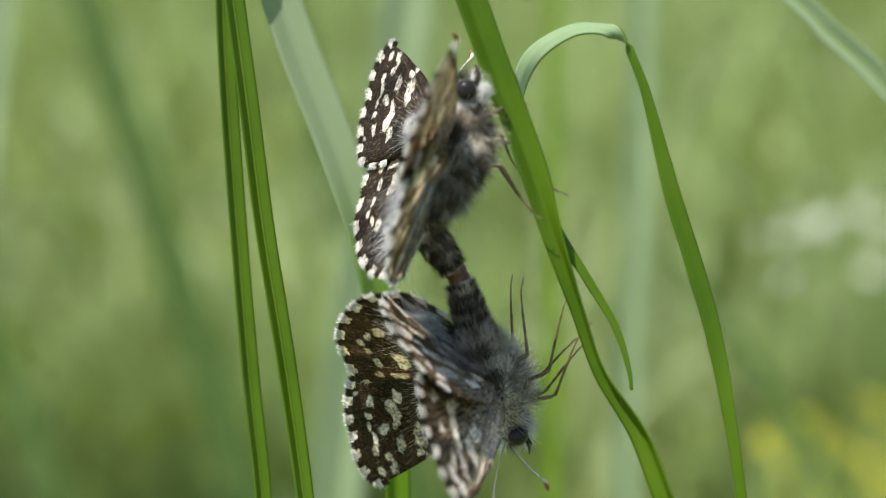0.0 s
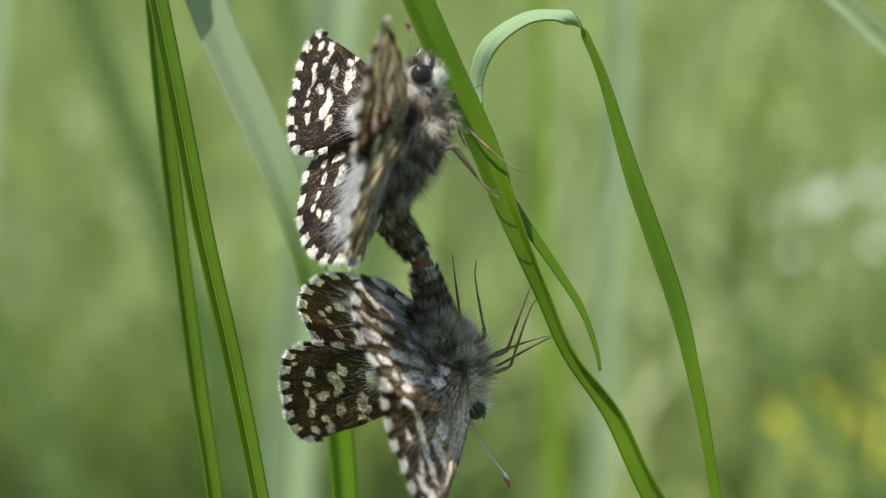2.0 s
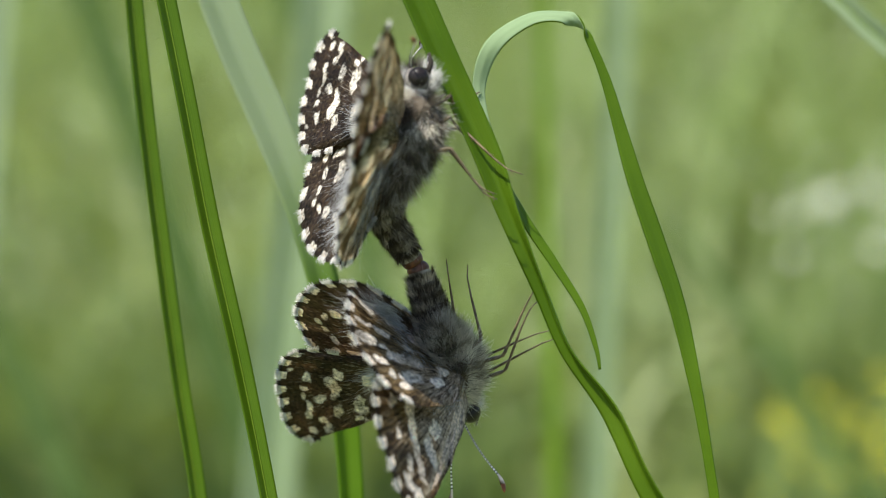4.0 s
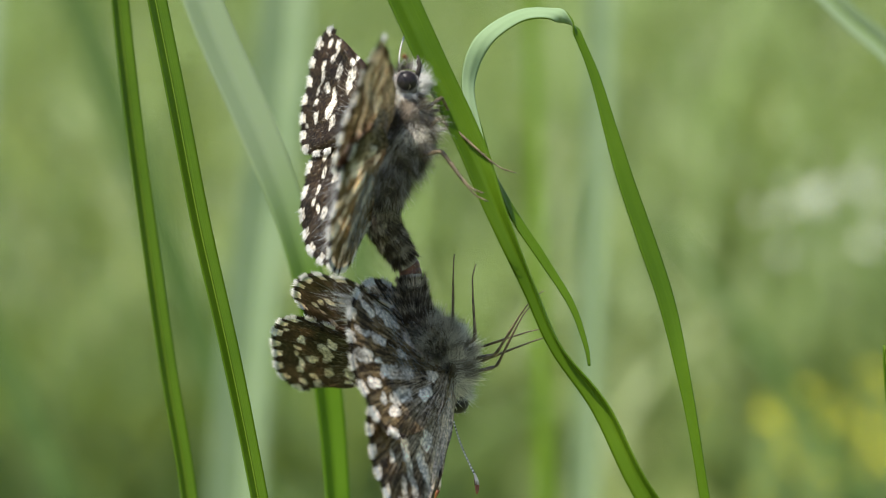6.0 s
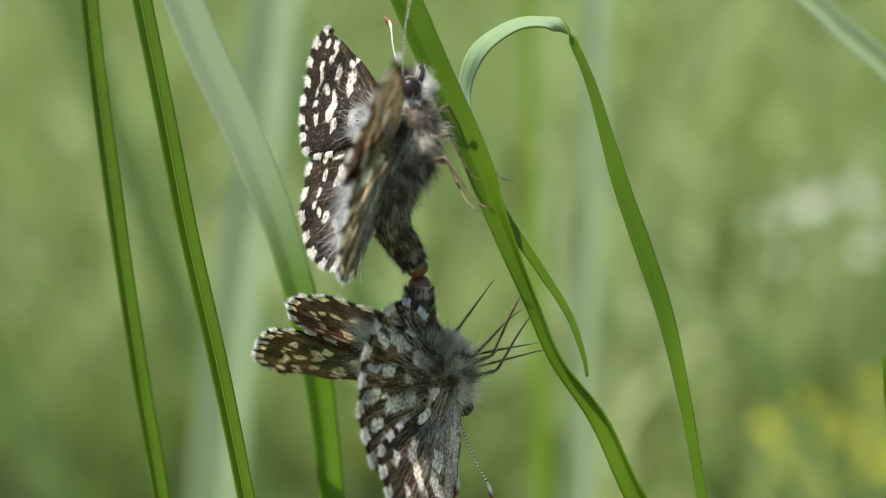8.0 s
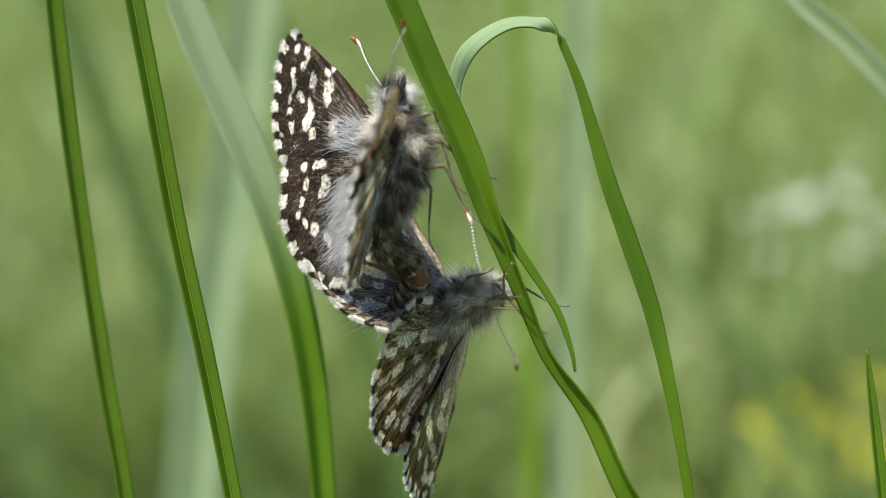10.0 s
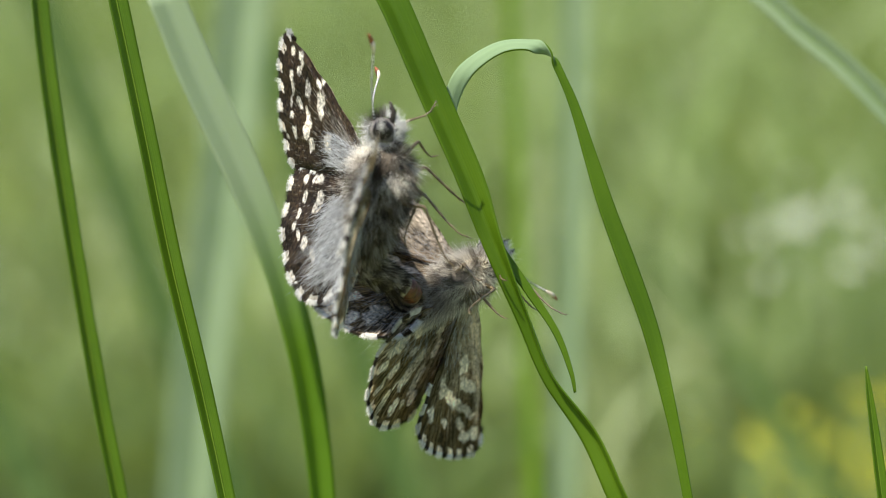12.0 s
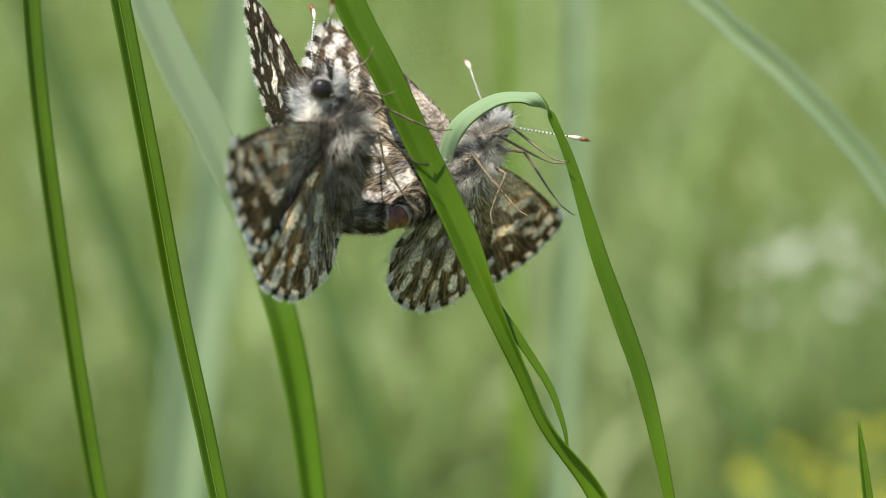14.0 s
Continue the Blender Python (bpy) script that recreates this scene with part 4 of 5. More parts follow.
# out-of-focus blades between the butterflies and the meadow; the dark ones' shade is painted
for x0, y0, x1, w, wide, mat, kind in ((-60, -460, 470, -420, 8.0, LEAF_SHADED, "shade-darkened green"), (-330, 0, 150, -380, 5.0, LEAF_SHADED, "shade-darkened green"), (336, -460, 760, -400, 6.0, LEAF_SHADED, "shade-darkened green"),
                                       (1180, 430, 1500, -360, 4.0, LEAF_SHADED, "shade-darkened green"), (935, -460, 955, -190, 2.0, LEAF, "green"), (40, -460, -60, -280, 5.0, LEAF_PALE, "pale")):
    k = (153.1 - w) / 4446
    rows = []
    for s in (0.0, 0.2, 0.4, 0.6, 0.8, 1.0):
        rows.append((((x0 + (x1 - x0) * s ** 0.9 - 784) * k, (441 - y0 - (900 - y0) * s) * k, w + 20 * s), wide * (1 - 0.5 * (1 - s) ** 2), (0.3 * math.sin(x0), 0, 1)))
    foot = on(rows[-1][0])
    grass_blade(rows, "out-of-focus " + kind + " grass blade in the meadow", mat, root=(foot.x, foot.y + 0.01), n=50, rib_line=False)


def sway(ob, pivot, rows):
    """A blade that slides by u, v millimetres and leans by some degrees about pivot, all in the stage's plane."""
    rest = ob.matrix_basis.copy()
    there = Matrix.Translation([q / 1000 for q in pivot])
    keyed = []
    for t, du, dv, lean in rows:
        keyed.append((t, STAGE @ pose(du / 1000, dv / 1000, 0) @ there @ pose(0, 0, 0, 0, 0, lean) @ there.inverted() @ STAGE.inverted() @ rest))
    walk(ob, keyed)


def motions():
    walk(UPPER, [
        (0, stage(-2.12, 5.83, 1.08, 5.5, -82.3, -16)),
        (0.5, stage(-2.55, 5.72, 1.29, -2.5, -82.4, -9)),
        (1, stage(-2.42, 6.06, 1.69, -12.3, -79.5, -0.8)),
        (1.5, stage(-2.59, 6.07, 1.9, -16.2, -78.8, 3.2)),
        (2, stage(-2.45, 6.17, 1.93, -19.2, -78, 6.6)),
        (3, stage(-2.78, 6.09, 1.75, -24.2, -77.4, 11)),
        (5.5, stage(-2.92, 6.02, 1.56, 49.3, -83.5, -63.8)),
        (6, stage(-2.78, 5.66, 1.31, 34.6, -83.6, -46.8)),
        (6.5, stage(-2.79, 5.64, 1.5, 24.1, -83, -35.3)),
        (7.5, stage(-2.32, 5.89, 1.25, 46.3, -80.9, -57.8)),
        (10, stage(-2.1, 5.16, 2.94, -20.6, -75.2, 18.5)),
        (11, stage(-2.13, 4.63, 3.19, 27.5, -82.9, -30.7)),
        (12, stage(-2.89, 4.68, 3.64, 50.2, -76.3, -57.4)),
        (12.5, stage(-3.07, 3.52, 4.08, 74.8, -71.4, -76.2)),
        (13, stage(-3.48, 4.52, 3.55, 97.3, -71.2, -90.4)),
        (13.5, stage(-3.85, 10.28, 2.67, 116.8, -67.2, -119.1)),
        (14, stage(-5.04, 10.56, 3.58, 103.3, -66.4, -97.2)),
    ])
    walk(upper["abdomen"], [
        (0, pose(0, -0.0015, -0.0001, -11.3, -2.3, -23.2)),
        (0.5, pose(0, -0.0015, -0.0001, -8.3, -1.4, -22.8)),
        (1, pose(0, -0.0015, -0.0001, -1, 1.4, -25.8)),
        (1.5, pose(0, -0.0015, -0.0001, -1, 1, -27.1)),
        (2, pose(0, -0.0015, -0.0001, -1.5, 1.2, -28.8)),
        (3, pose(0, -0.0015, -0.0001, -2.3, 1.3, -26.1)),
        (5.5, pose(0, -0.0015, -0.0001, 3.5, 2.8, -20.1)),
        (6, pose(0, -0.0015, -0.0001, 1, 2.1, -16.1)),
        (6.5, pose(0, -0.0015, -0.0001, -3.2, 1.7, -19.1)),
        (7.5, pose(0, -0.0015, -0.0001, 4.5, 2.2, -22.8)),
        (10, pose(0, -0.0015, -0.0001, -9.1, -0.2, -22.6)),
        (11, pose(0, -0.0015, -0.0001, -14.7, -0.5, -21.7)),
        (12, pose(0, -0.0015, -0.0001, -5.2, -1.5, -19)),
        (12.5, pose(0, -0.0015, -0.0001, -7.6, -2.3, -11.6)),
        (13, pose(0, -0.0015, -0.0001, -8.7, -2.8, -14.3)),
        (13.5, pose(0, -0.0015, -0.0001, -11.9, -1.2, -5.8)),
        (14, pose(0, -0.0015, -0.0001, -13.6, -2.8, -10.3)),
    ])
    walk(upper["tail"], [
        (0, pose(-0.0014, -0.00469, 0.000596, 48.2, -3.6, -21.1)),
        (0.5, pose(-0.001373, -0.004736, 0.000413, 46.4, -2.6, -20.5)),
        (1, pose(-0.001546, -0.004697, -0.000036, 50.5, -0.2, -22.9)),
        (1.5, pose(-0.001616, -0.004662, -0.000036, 48.7, -0.8, -23.7)),
        (2, pose(-0.001706, -0.004614, -0.000008, 49, -0.4, -25.3)),
        (3, pose(-0.001558, -0.004689, 0.000041, 48.3, 0.7, -23.3)),
        (5.5, pose(-0.001231, -0.004825, -0.000317, 41.9, 0.8, -17.6)),
        (6, pose(-0.000988, -0.004911, -0.00016, 43.2, 0.4, -13.4)),
        (6.5, pose(-0.001154, -0.004853, 0.000096, 47.7, 0.1, -15.6)),
        (7.5, pose(-0.001381, -0.004761, -0.000381, 39.5, 0.4, -19.5)),
        (10, pose(-0.00135, -0.004736, 0.000464, 50.4, 9.9, -23.5)),
        (11, pose(-0.001278, -0.00469, 0.000799, 50.7, 8.5, -23.5)),
        (12, pose(-0.00116, -0.004842, 0.00022, 63, 5, -16.6)),
        (12.5, pose(-0.000725, -0.004945, 0.00037, 72.1, 5.8, -5.9)),
        (13, pose(-0.000894, -0.004896, 0.000436, 86.3, 9.3, -5.5)),
        (13.5, pose(-0.000365, -0.004956, 0.000632, 61.3, 2.2, -5.1)),
        (14, pose(-0.000659, -0.004889, 0.000736, 77, 4.4, -8.1)),
    ])
    walk(upper["forewing_right"], [
        (0, pose(0.0013, 0.0009, 0.0005, -12.5, -17.3, -5.5)),
        (0.5, pose(0.0013, 0.0009, 0.0005, -10.9, -21.6, -5.7)),
        (1, pose(0.0013, 0.0009, 0.0005, -8.8, -21.7, -6.4)),
        (1.5, pose(0.0013, 0.0009, 0.0005, -4.4, -21.2, -7.6)),
        (2, pose(0.0013, 0.0009, 0.0005, -4, -22.6, -9)),
        (3, pose(0.0013, 0.0009, 0.0005, -5, -22.1, -9.2)),
        (5.5, pose(0.0013, 0.0009, 0.0005, -3.7, -15.3, -2.6)),
        (6, pose(0.0013, 0.0009, 0.0005, -12.4, -16.1, -2.4)),
        (6.5, pose(0.0013, 0.0009, 0.0005, -16.7, -16.9, -3.5)),
        (7.5, pose(0.0013, 0.0009, 0.0005, -16.2, -16, -1.4)),
        (10, pose(0.0013, 0.0009, 0.0005, -19.3, -19.8, -16)),
        (11, pose(0.0013, 0.0009, 0.0005, -15.5, -10.9, -5.4)),
        (12, pose(0.0013, 0.0009, 0.0005, -11.4, -10.9, -4.5)),
        (12.5, pose(0.0013, 0.0009, 0.0005, -6.8, -12.9, -9.1)),
        (13, pose(0.0013, 0.0009, 0.0005, -12.1, -16.2, -9.6)),
        (13.5, pose(0.0013, 0.0009, 0.0005, -5.5, -15.7, -4.2)),
        (14, pose(0.0013, 0.0009, 0.0005, -3.9, -19.6, -8)),
    ])
    walk(upper["forewing_left"], [
        (0, pose(-0.0013, 0.0009, 0.0005, -9.8, 21.2, -0.3)),
        (0.5, pose(-0.0013, 0.0009, 0.0005, -8.4, 25, 0.6)),
        (1, pose(-0.0013, 0.0009, 0.0005, -7.3, 28.2, 1.6)),
        (1.5, pose(-0.0013, 0.0009, 0.0005, -7.2, 28.5, 1.7)),
        (2, pose(-0.0013, 0.0009, 0.0005, -10.6, 28.9, -1)),
        (3, pose(-0.0013, 0.0009, 0.0005, -10.4, 27.9, -2.8)),
        (5.5, pose(-0.0013, 0.0009, 0.0005, -6.9, 24.3, 5.7)),
        (6, pose(-0.0013, 0.0009, 0.0005, -8.1, 26.7, 2.4)),
        (6.5, pose(-0.0013, 0.0009, 0.0005, -10.9, 27.3, 1.6)),
        (7.5, pose(-0.0013, 0.0009, 0.0005, -9.3, 26.8, 3.2)),
        (10, pose(-0.0013, 0.0009, 0.0005, -12, 26.1, -16.6)),
        (11, pose(-0.0013, 0.0009, 0.0005, -11.9, 35, -7.7)),
        (12, pose(-0.0013, 0.0009, 0.0005, 0.4, 24.9, -10.2)),
        (12.5, pose(-0.0013, 0.0009, 0.0005, -4.8, 17.8, -14.6)),
        (13, pose(-0.0013, 0.0009, 0.0005, -4.6, 12.3, -18.1)),
        (13.5, pose(-0.0013, 0.0009, 0.0005, -10.4, 27, 6.9)),
        (14, pose(-0.0013, 0.0009, 0.0005, -7, 27.6, -4.9)),
    ])
    walk(upper["hindwing_right"], [
        (0, pose(0.0013, -0.0005, 0.0004, -3, -18, -16.7)),
        (0.5, pose(0.0013, -0.0005, 0.0004, -3.5, -18.3, -16.5)),
        (1, pose(0.0013, -0.0005, 0.0004, -1.9, -22.8, -20.1)),
        (1.5, pose(0.0013, -0.0005, 0.0004, -2.4, -19.6, -20.4)),
        (2, pose(0.0013, -0.0005, 0.0004, -1.4, -19, -21.5)),
        (3, pose(0.0013, -0.0005, 0.0004, -1.7, -20.8, -21.3)),
        (5.5, pose(0.0013, -0.0005, 0.0004, -0.5, -14.7, -16.2)),
        (6, pose(0.0013, -0.0005, 0.0004, -1.7, -16.3, -14.3)),
        (6.5, pose(0.0013, -0.0005, 0.0004, -3.2, -17.4, -13.8)),
        (7.5, pose(0.0013, -0.0005, 0.0004, -3.6, -16.2, -10.5)),
        (10, pose(0.0013, -0.0005, 0.0004, -7.5, -21.6, -21.7)),
        (11, pose(0.0013, -0.0005, 0.0004, -10.6, -12.8, -11.8)),
        (12, pose(0.0013, -0.0005, 0.0004, -3.1, -12.3, -14)),
        (12.5, pose(0.0013, -0.0005, 0.0004, -5.8, -14.6, -2.9)),
        (13, pose(0.0013, -0.0005, 0.0004, -4.3, -16.1, -1.5)),
        (13.5, pose(0.0013, -0.0005, 0.0004, 5.3, -20.8, -17)),
        (14, pose(0.0013, -0.0005, 0.0004, 1.2, -26.2, -18)),
    ])
    walk(upper["hindwing_left"], [
        (0, pose(-0.0013, -0.0005, 0.0004, -5.2, 20.7, 15.5)),
        (0.5, pose(-0.0013, -0.0005, 0.0004, -4.9, 23.5, 16.3)),
        (1, pose(-0.0013, -0.0005, 0.0004, -4, 26.1, 19.1)),
        (1.5, pose(-0.0013, -0.0005, 0.0004, -5, 25.6, 19.5)),
        (2, pose(-0.0013, -0.0005, 0.0004, -4.2, 24.5, 19)),
        (3, pose(-0.0013, -0.0005, 0.0004, -2.7, 25.6, 15.7)),
        (5.5, pose(-0.0013, -0.0005, 0.0004, -1.5, 22.9, 21.9)),
        (6, pose(-0.0013, -0.0005, 0.0004, -2.1, 25.4, 19.2)),
        (6.5, pose(-0.0013, -0.0005, 0.0004, -2.3, 26.2, 18.6)),
        (7.5, pose(-0.0013, -0.0005, 0.0004, -4.8, 26.5, 20)),
        (10, pose(-0.0013, -0.0005, 0.0004, -5.2, 29.5, -0.6)),
        (11, pose(-0.0013, -0.0005, 0.0004, -4.7, 38.5, 11.5)),
        (12, pose(-0.0013, -0.0005, 0.0004, -9.6, 24.3, 8.1)),
        (12.5, pose(-0.0013, -0.0005, 0.0004, -7.2, 18.4, 2.8)),
        (13, pose(-0.0013, -0.0005, 0.0004, -1.2, 23.3, 11)),
        (13.5, pose(-0.0013, -0.0005, 0.0004, -1.6, 28.3, 10.2)),
        (14, pose(-0.0013, -0.0005, 0.0004, 0.3, 28.2, 9.8)),
    ])
    walk(LOWER, [
        (0, stage(0.76, -7.85, -2.5, -55.6, 63.6, 151.1)),
        (0.5, stage(0.55, -7.86, -2.39, -66.3, 54.8, 144.7)),
        (1, stage(0.15, -7.85, -2.17, -58.5, 44.6, 154.5)),
        (1.5, stage(-0.03, -7.84, -2.07, -60.4, 40.7, 153.4)),
        (2, stage(0.12, -7.66, -2.07, -60.1, 41.8, 151)),
        (3, stage(-0.24, -7.93, -1.79, -54.8, 39.7, 155.2)),
        (5.5, stage(0.15, -7.86, -2.78, -62.2, 37.1, 148.3)),
        (6, stage(-0.05, -7.9, -2.7, -67.7, 36.2, 141.4)),
        (6.5, stage(-0.44, -7.53, -2.56, -72.3, 35.9, 134.7)),
        (7.5, stage(-0.17, -7.86, -3.77, -63.9, 31, 154.9)),
        (8.2, stage(0.25, -7.99, -4.96, -78.9, 32.3, 144.4)),
        (8.8, stage(0.68, -6.82, -5.15, -101.2, 27.9, 132.4)),
        (9.3, stage(1.16, -5.14, -5.93, -120.2, 19, 125.1)),
        (10, stage(1.66, -4.15, -4.24, -130, 10.3, 120.3)),
        (11, stage(1.67, -4.46, -4.27, -131.9, 8.7, 119.2)),
        (12, stage(1.73, -1.24, -4.42, -145.9, -5.4, 119.7)),
        (12.5, stage(2.55, -0.95, -4.05, -151.6, -11.9, 146.3)),
        (13, stage(4.09, 4.04, -3.88, -151, -23.3, 136.3)),
        (13.5, stage(2.99, 7.77, -3.76, -152.8, -29.4, 132.2)),
        (14, stage(2.79, 9.43, -3.59, -154.3, -23.7, 131)),
    ])
    walk(lower["abdomen"], [
        (0, pose(0, -0.0015, -0.0001, 5.1, -0.5, 12.1)),
        (0.5, pose(0, -0.0015, -0.0001, 7.6, -1, 20.8)),
        (1, pose(0, -0.0015, -0.0001, 18, -4.8, 23.2)),
        (1.5, pose(0, -0.0015, -0.0001, 19.7, -5.3, 26.5)),
        (2, pose(0, -0.0015, -0.0001, 17.5, -4.6, 27.7)),
        (3, pose(0, -0.0015, -0.0001, 16.3, -4.3, 28.4)),
        (5.5, pose(0, -0.0015, -0.0001, 7.4, -1.7, 34.8)),
        (6, pose(0, -0.0015, -0.0001, -2.1, 2.9, 32.4)),
        (6.5, pose(0, -0.0015, -0.0001, -8.8, 5.4, 32.6)),
        (7.5, pose(0, -0.0015, -0.0001, 19.4, 2.9, 30.6)),
        (8.2, pose(0, -0.0015, -0.0001, 14.3, 2.5, 31.5)),
        (8.8, pose(0, -0.0015, -0.0001, 8, 3, 28.1)),
        (9.3, pose(0, -0.0015, -0.0001, 2.3, 3.7, 23.8)),
        (10, pose(0, -0.0015, -0.0001, -2.5, 4.9, 24.7)),
        (11, pose(0, -0.0015, -0.0001, -3.7, 5.3, 29.1)),
        (12, pose(0, -0.0015, -0.0001, -11.5, 3.6, 17.4)),
        (12.5, pose(0, -0.0015, -0.0001, 1.8, 1.4, 33.4)),
        (13, pose(0, -0.0015, -0.0001, -3.9, 1.7, 20.8)),
        (13.5, pose(0, -0.0015, -0.0001, -2.2, 0.8, 18.7)),
        (14, pose(0, -0.0015, -0.0001, 6.3, -0.2, 18.7)),
    ])
    walk(lower["tail"], [
        (0, pose(0.000549, -0.004047, -0.000335, 10.7, -1.1, 15.8)),
        (0.5, pose(0.000925, -0.003922, -0.000447, 11.2, -1.7, 25.6)),
        (1, pose(0.001044, -0.00376, -0.000904, 29, -6.8, 26.8)),
        (1.5, pose(0.001171, -0.003669, -0.000977, 27.9, -7, 29.6)),
        (2, pose(0.001214, -0.003681, -0.000883, 23.6, -5.9, 31.1)),
        (3, pose(0.001241, -0.003684, -0.00083, 22.9, -5.5, 31.9)),
        (5.5, pose(0.001489, -0.003624, -0.000439, 23, -6.1, 39.4)),
        (6, pose(0.001405, -0.003705, -0.000004, 32.4, -3.7, 44)),
        (6.5, pose(0.001426, -0.003656, 0.0003, 42, -2.2, 51.5)),
        (7.5, pose(0.001218, -0.003647, -0.000967, 49.2, 0.5, 39.8)),
        (8.2, pose(0.001301, -0.003675, -0.000747, 53.4, -3.5, 37.4)),
        (8.8, pose(0.001204, -0.003794, -0.000465, 62.4, -8.4, 29.4)),
        (9.3, pose(0.00105, -0.003894, -0.000205, 71.8, -13.8, 19.6)),
        (10, pose(0.0011, -0.003871, 0.000014, 75.7, -20, 13.7)),
        (11, pose(0.001282, -0.003774, 0.000067, 79, -25.7, 12.3)),
        (12, pose(0.000797, -0.003937, 0.000418, 76.6, -10.9, 11.8)),
        (12.5, pose(0.001437, -0.003685, -0.000182, 73.2, -19.5, 21.2)),
        (13, pose(0.00093, -0.003939, 0.000076, 24.4, -2.3, 23)),
        (13.5, pose(0.00084, -0.003976, 0.000002, 11.1, -0.3, 21.1)),
        (14, pose(0.000833, -0.003963, -0.000388, 14.9, -0.7, 21.9)),
    ])
    walk(lower["forewing_right"], [
        (0, pose(0.0013, 0.0009, 0.0005, 2, -36, 4.9)),
        (0.5, pose(0.0013, 0.0009, 0.0005, 0.5, -33, 1.1)),
        (1, pose(0.0013, 0.0009, 0.0005, 3.9, -32, 1.1)),
        (1.5, pose(0.0013, 0.0009, 0.0005, 4.2, -29.6, 3.9)),
        (2, pose(0.0013, 0.0009, 0.0005, 4.1, -31.9, 2.9)),
        (3, pose(0.0013, 0.0009, 0.0005, -1.1, -29.4, 3.9)),
        (5.5, pose(0.0013, 0.0009, 0.0005, -4.6, -27.8, 8.4)),
        (6, pose(0.0013, 0.0009, 0.0005, -1.6, -27.2, 2)),
        (6.5, pose(0.0013, 0.0009, 0.0005, -3.2, -31.6, -2.5)),
        (7.5, pose(0.0013, 0.0009, 0.0005, 2.2, -26.4, -15.6)),
        (8.2, pose(0.0013, 0.0009, 0.0005, 2.4, -21.1, -17.7)),
        (8.8, pose(0.0013, 0.0009, 0.0005, 2.5, -14.3, -19.5)),
        (9.3, pose(0.0013, 0.0009, 0.0005, 2.3, -7.8, -20.9)),
        (10, pose(0.0013, 0.0009, 0.0005, 1.6, -2.5, -22.6)),
        (11, pose(0.0013, 0.0009, 0.0005, 3.7, -6, -19.8)),
        (12, pose(0.0013, 0.0009, 0.0005, 8.5, -26.6, -16.3)),
        (12.5, pose(0.0013, 0.0009, 0.0005, 23.2, -13.4, 17.4)),
        (13, pose(0.0013, 0.0009, 0.0005, -6.1, -41.3, 9.5)),
        (13.5, pose(0.0013, 0.0009, 0.0005, -2.7, -49.8, 6.4)),
        (14, pose(0.0013, 0.0009, 0.0005, 8, -43, -12.7)),
    ])
    walk(lower["forewing_left"], [
        (0, pose(-0.0013, 0.0009, 0.0005, 4.3, 36.5, 33.4)),
        (0.5, pose(-0.0013, 0.0009, 0.0005, 12.4, 39, 46.9)),
        (1, pose(-0.0013, 0.0009, 0.0005, 14.7, 43.8, 48.9)),
        (1.5, pose(-0.0013, 0.0009, 0.0005, 18.7, 45.1, 54.3)),
        (2, pose(-0.0013, 0.0009, 0.0005, 15.8, 46.9, 52.4)),
        (3, pose(-0.0013, 0.0009, 0.0005, 19.9, 50, 55.8)),
        (5.5, pose(-0.0013, 0.0009, 0.0005, 24.1, 53.9, 65.4)),
        (6, pose(-0.0013, 0.0009, 0.0005, 10.6, 50.7, 48)),
        (6.5, pose(-0.0013, 0.0009, 0.0005, -1.7, 48.9, 29.5)),
        (7.5, pose(-0.0013, 0.0009, 0.0005, 9.3, 57.8, 46.5)),
        (8.2, pose(-0.0013, 0.0009, 0.0005, 18.1, 52.6, 45.7)),
        (8.8, pose(-0.0013, 0.0009, 0.0005, 26.3, 47.3, 43.3)),
        (9.3, pose(-0.0013, 0.0009, 0.0005, 33.3, 42.8, 40.4)),
        (10, pose(-0.0013, 0.0009, 0.0005, 40.5, 38.2, 37)),
        (11, pose(-0.0013, 0.0009, 0.0005, 37.9, 36.2, 35.8)),
        (12, pose(-0.0013, 0.0009, 0.0005, 24, 30.2, 31.6)),
        (12.5, pose(-0.0013, 0.0009, 0.0005, 14.5, 41.2, 36.1)),
        (13, pose(-0.0013, 0.0009, 0.0005, -22, 28.3, 2.2)),
        (13.5, pose(-0.0013, 0.0009, 0.0005, -5.1, 19.8, 3.3)),
        (14, pose(-0.0013, 0.0009, 0.0005, -6.1, 30.1, -0.3)),
    ])
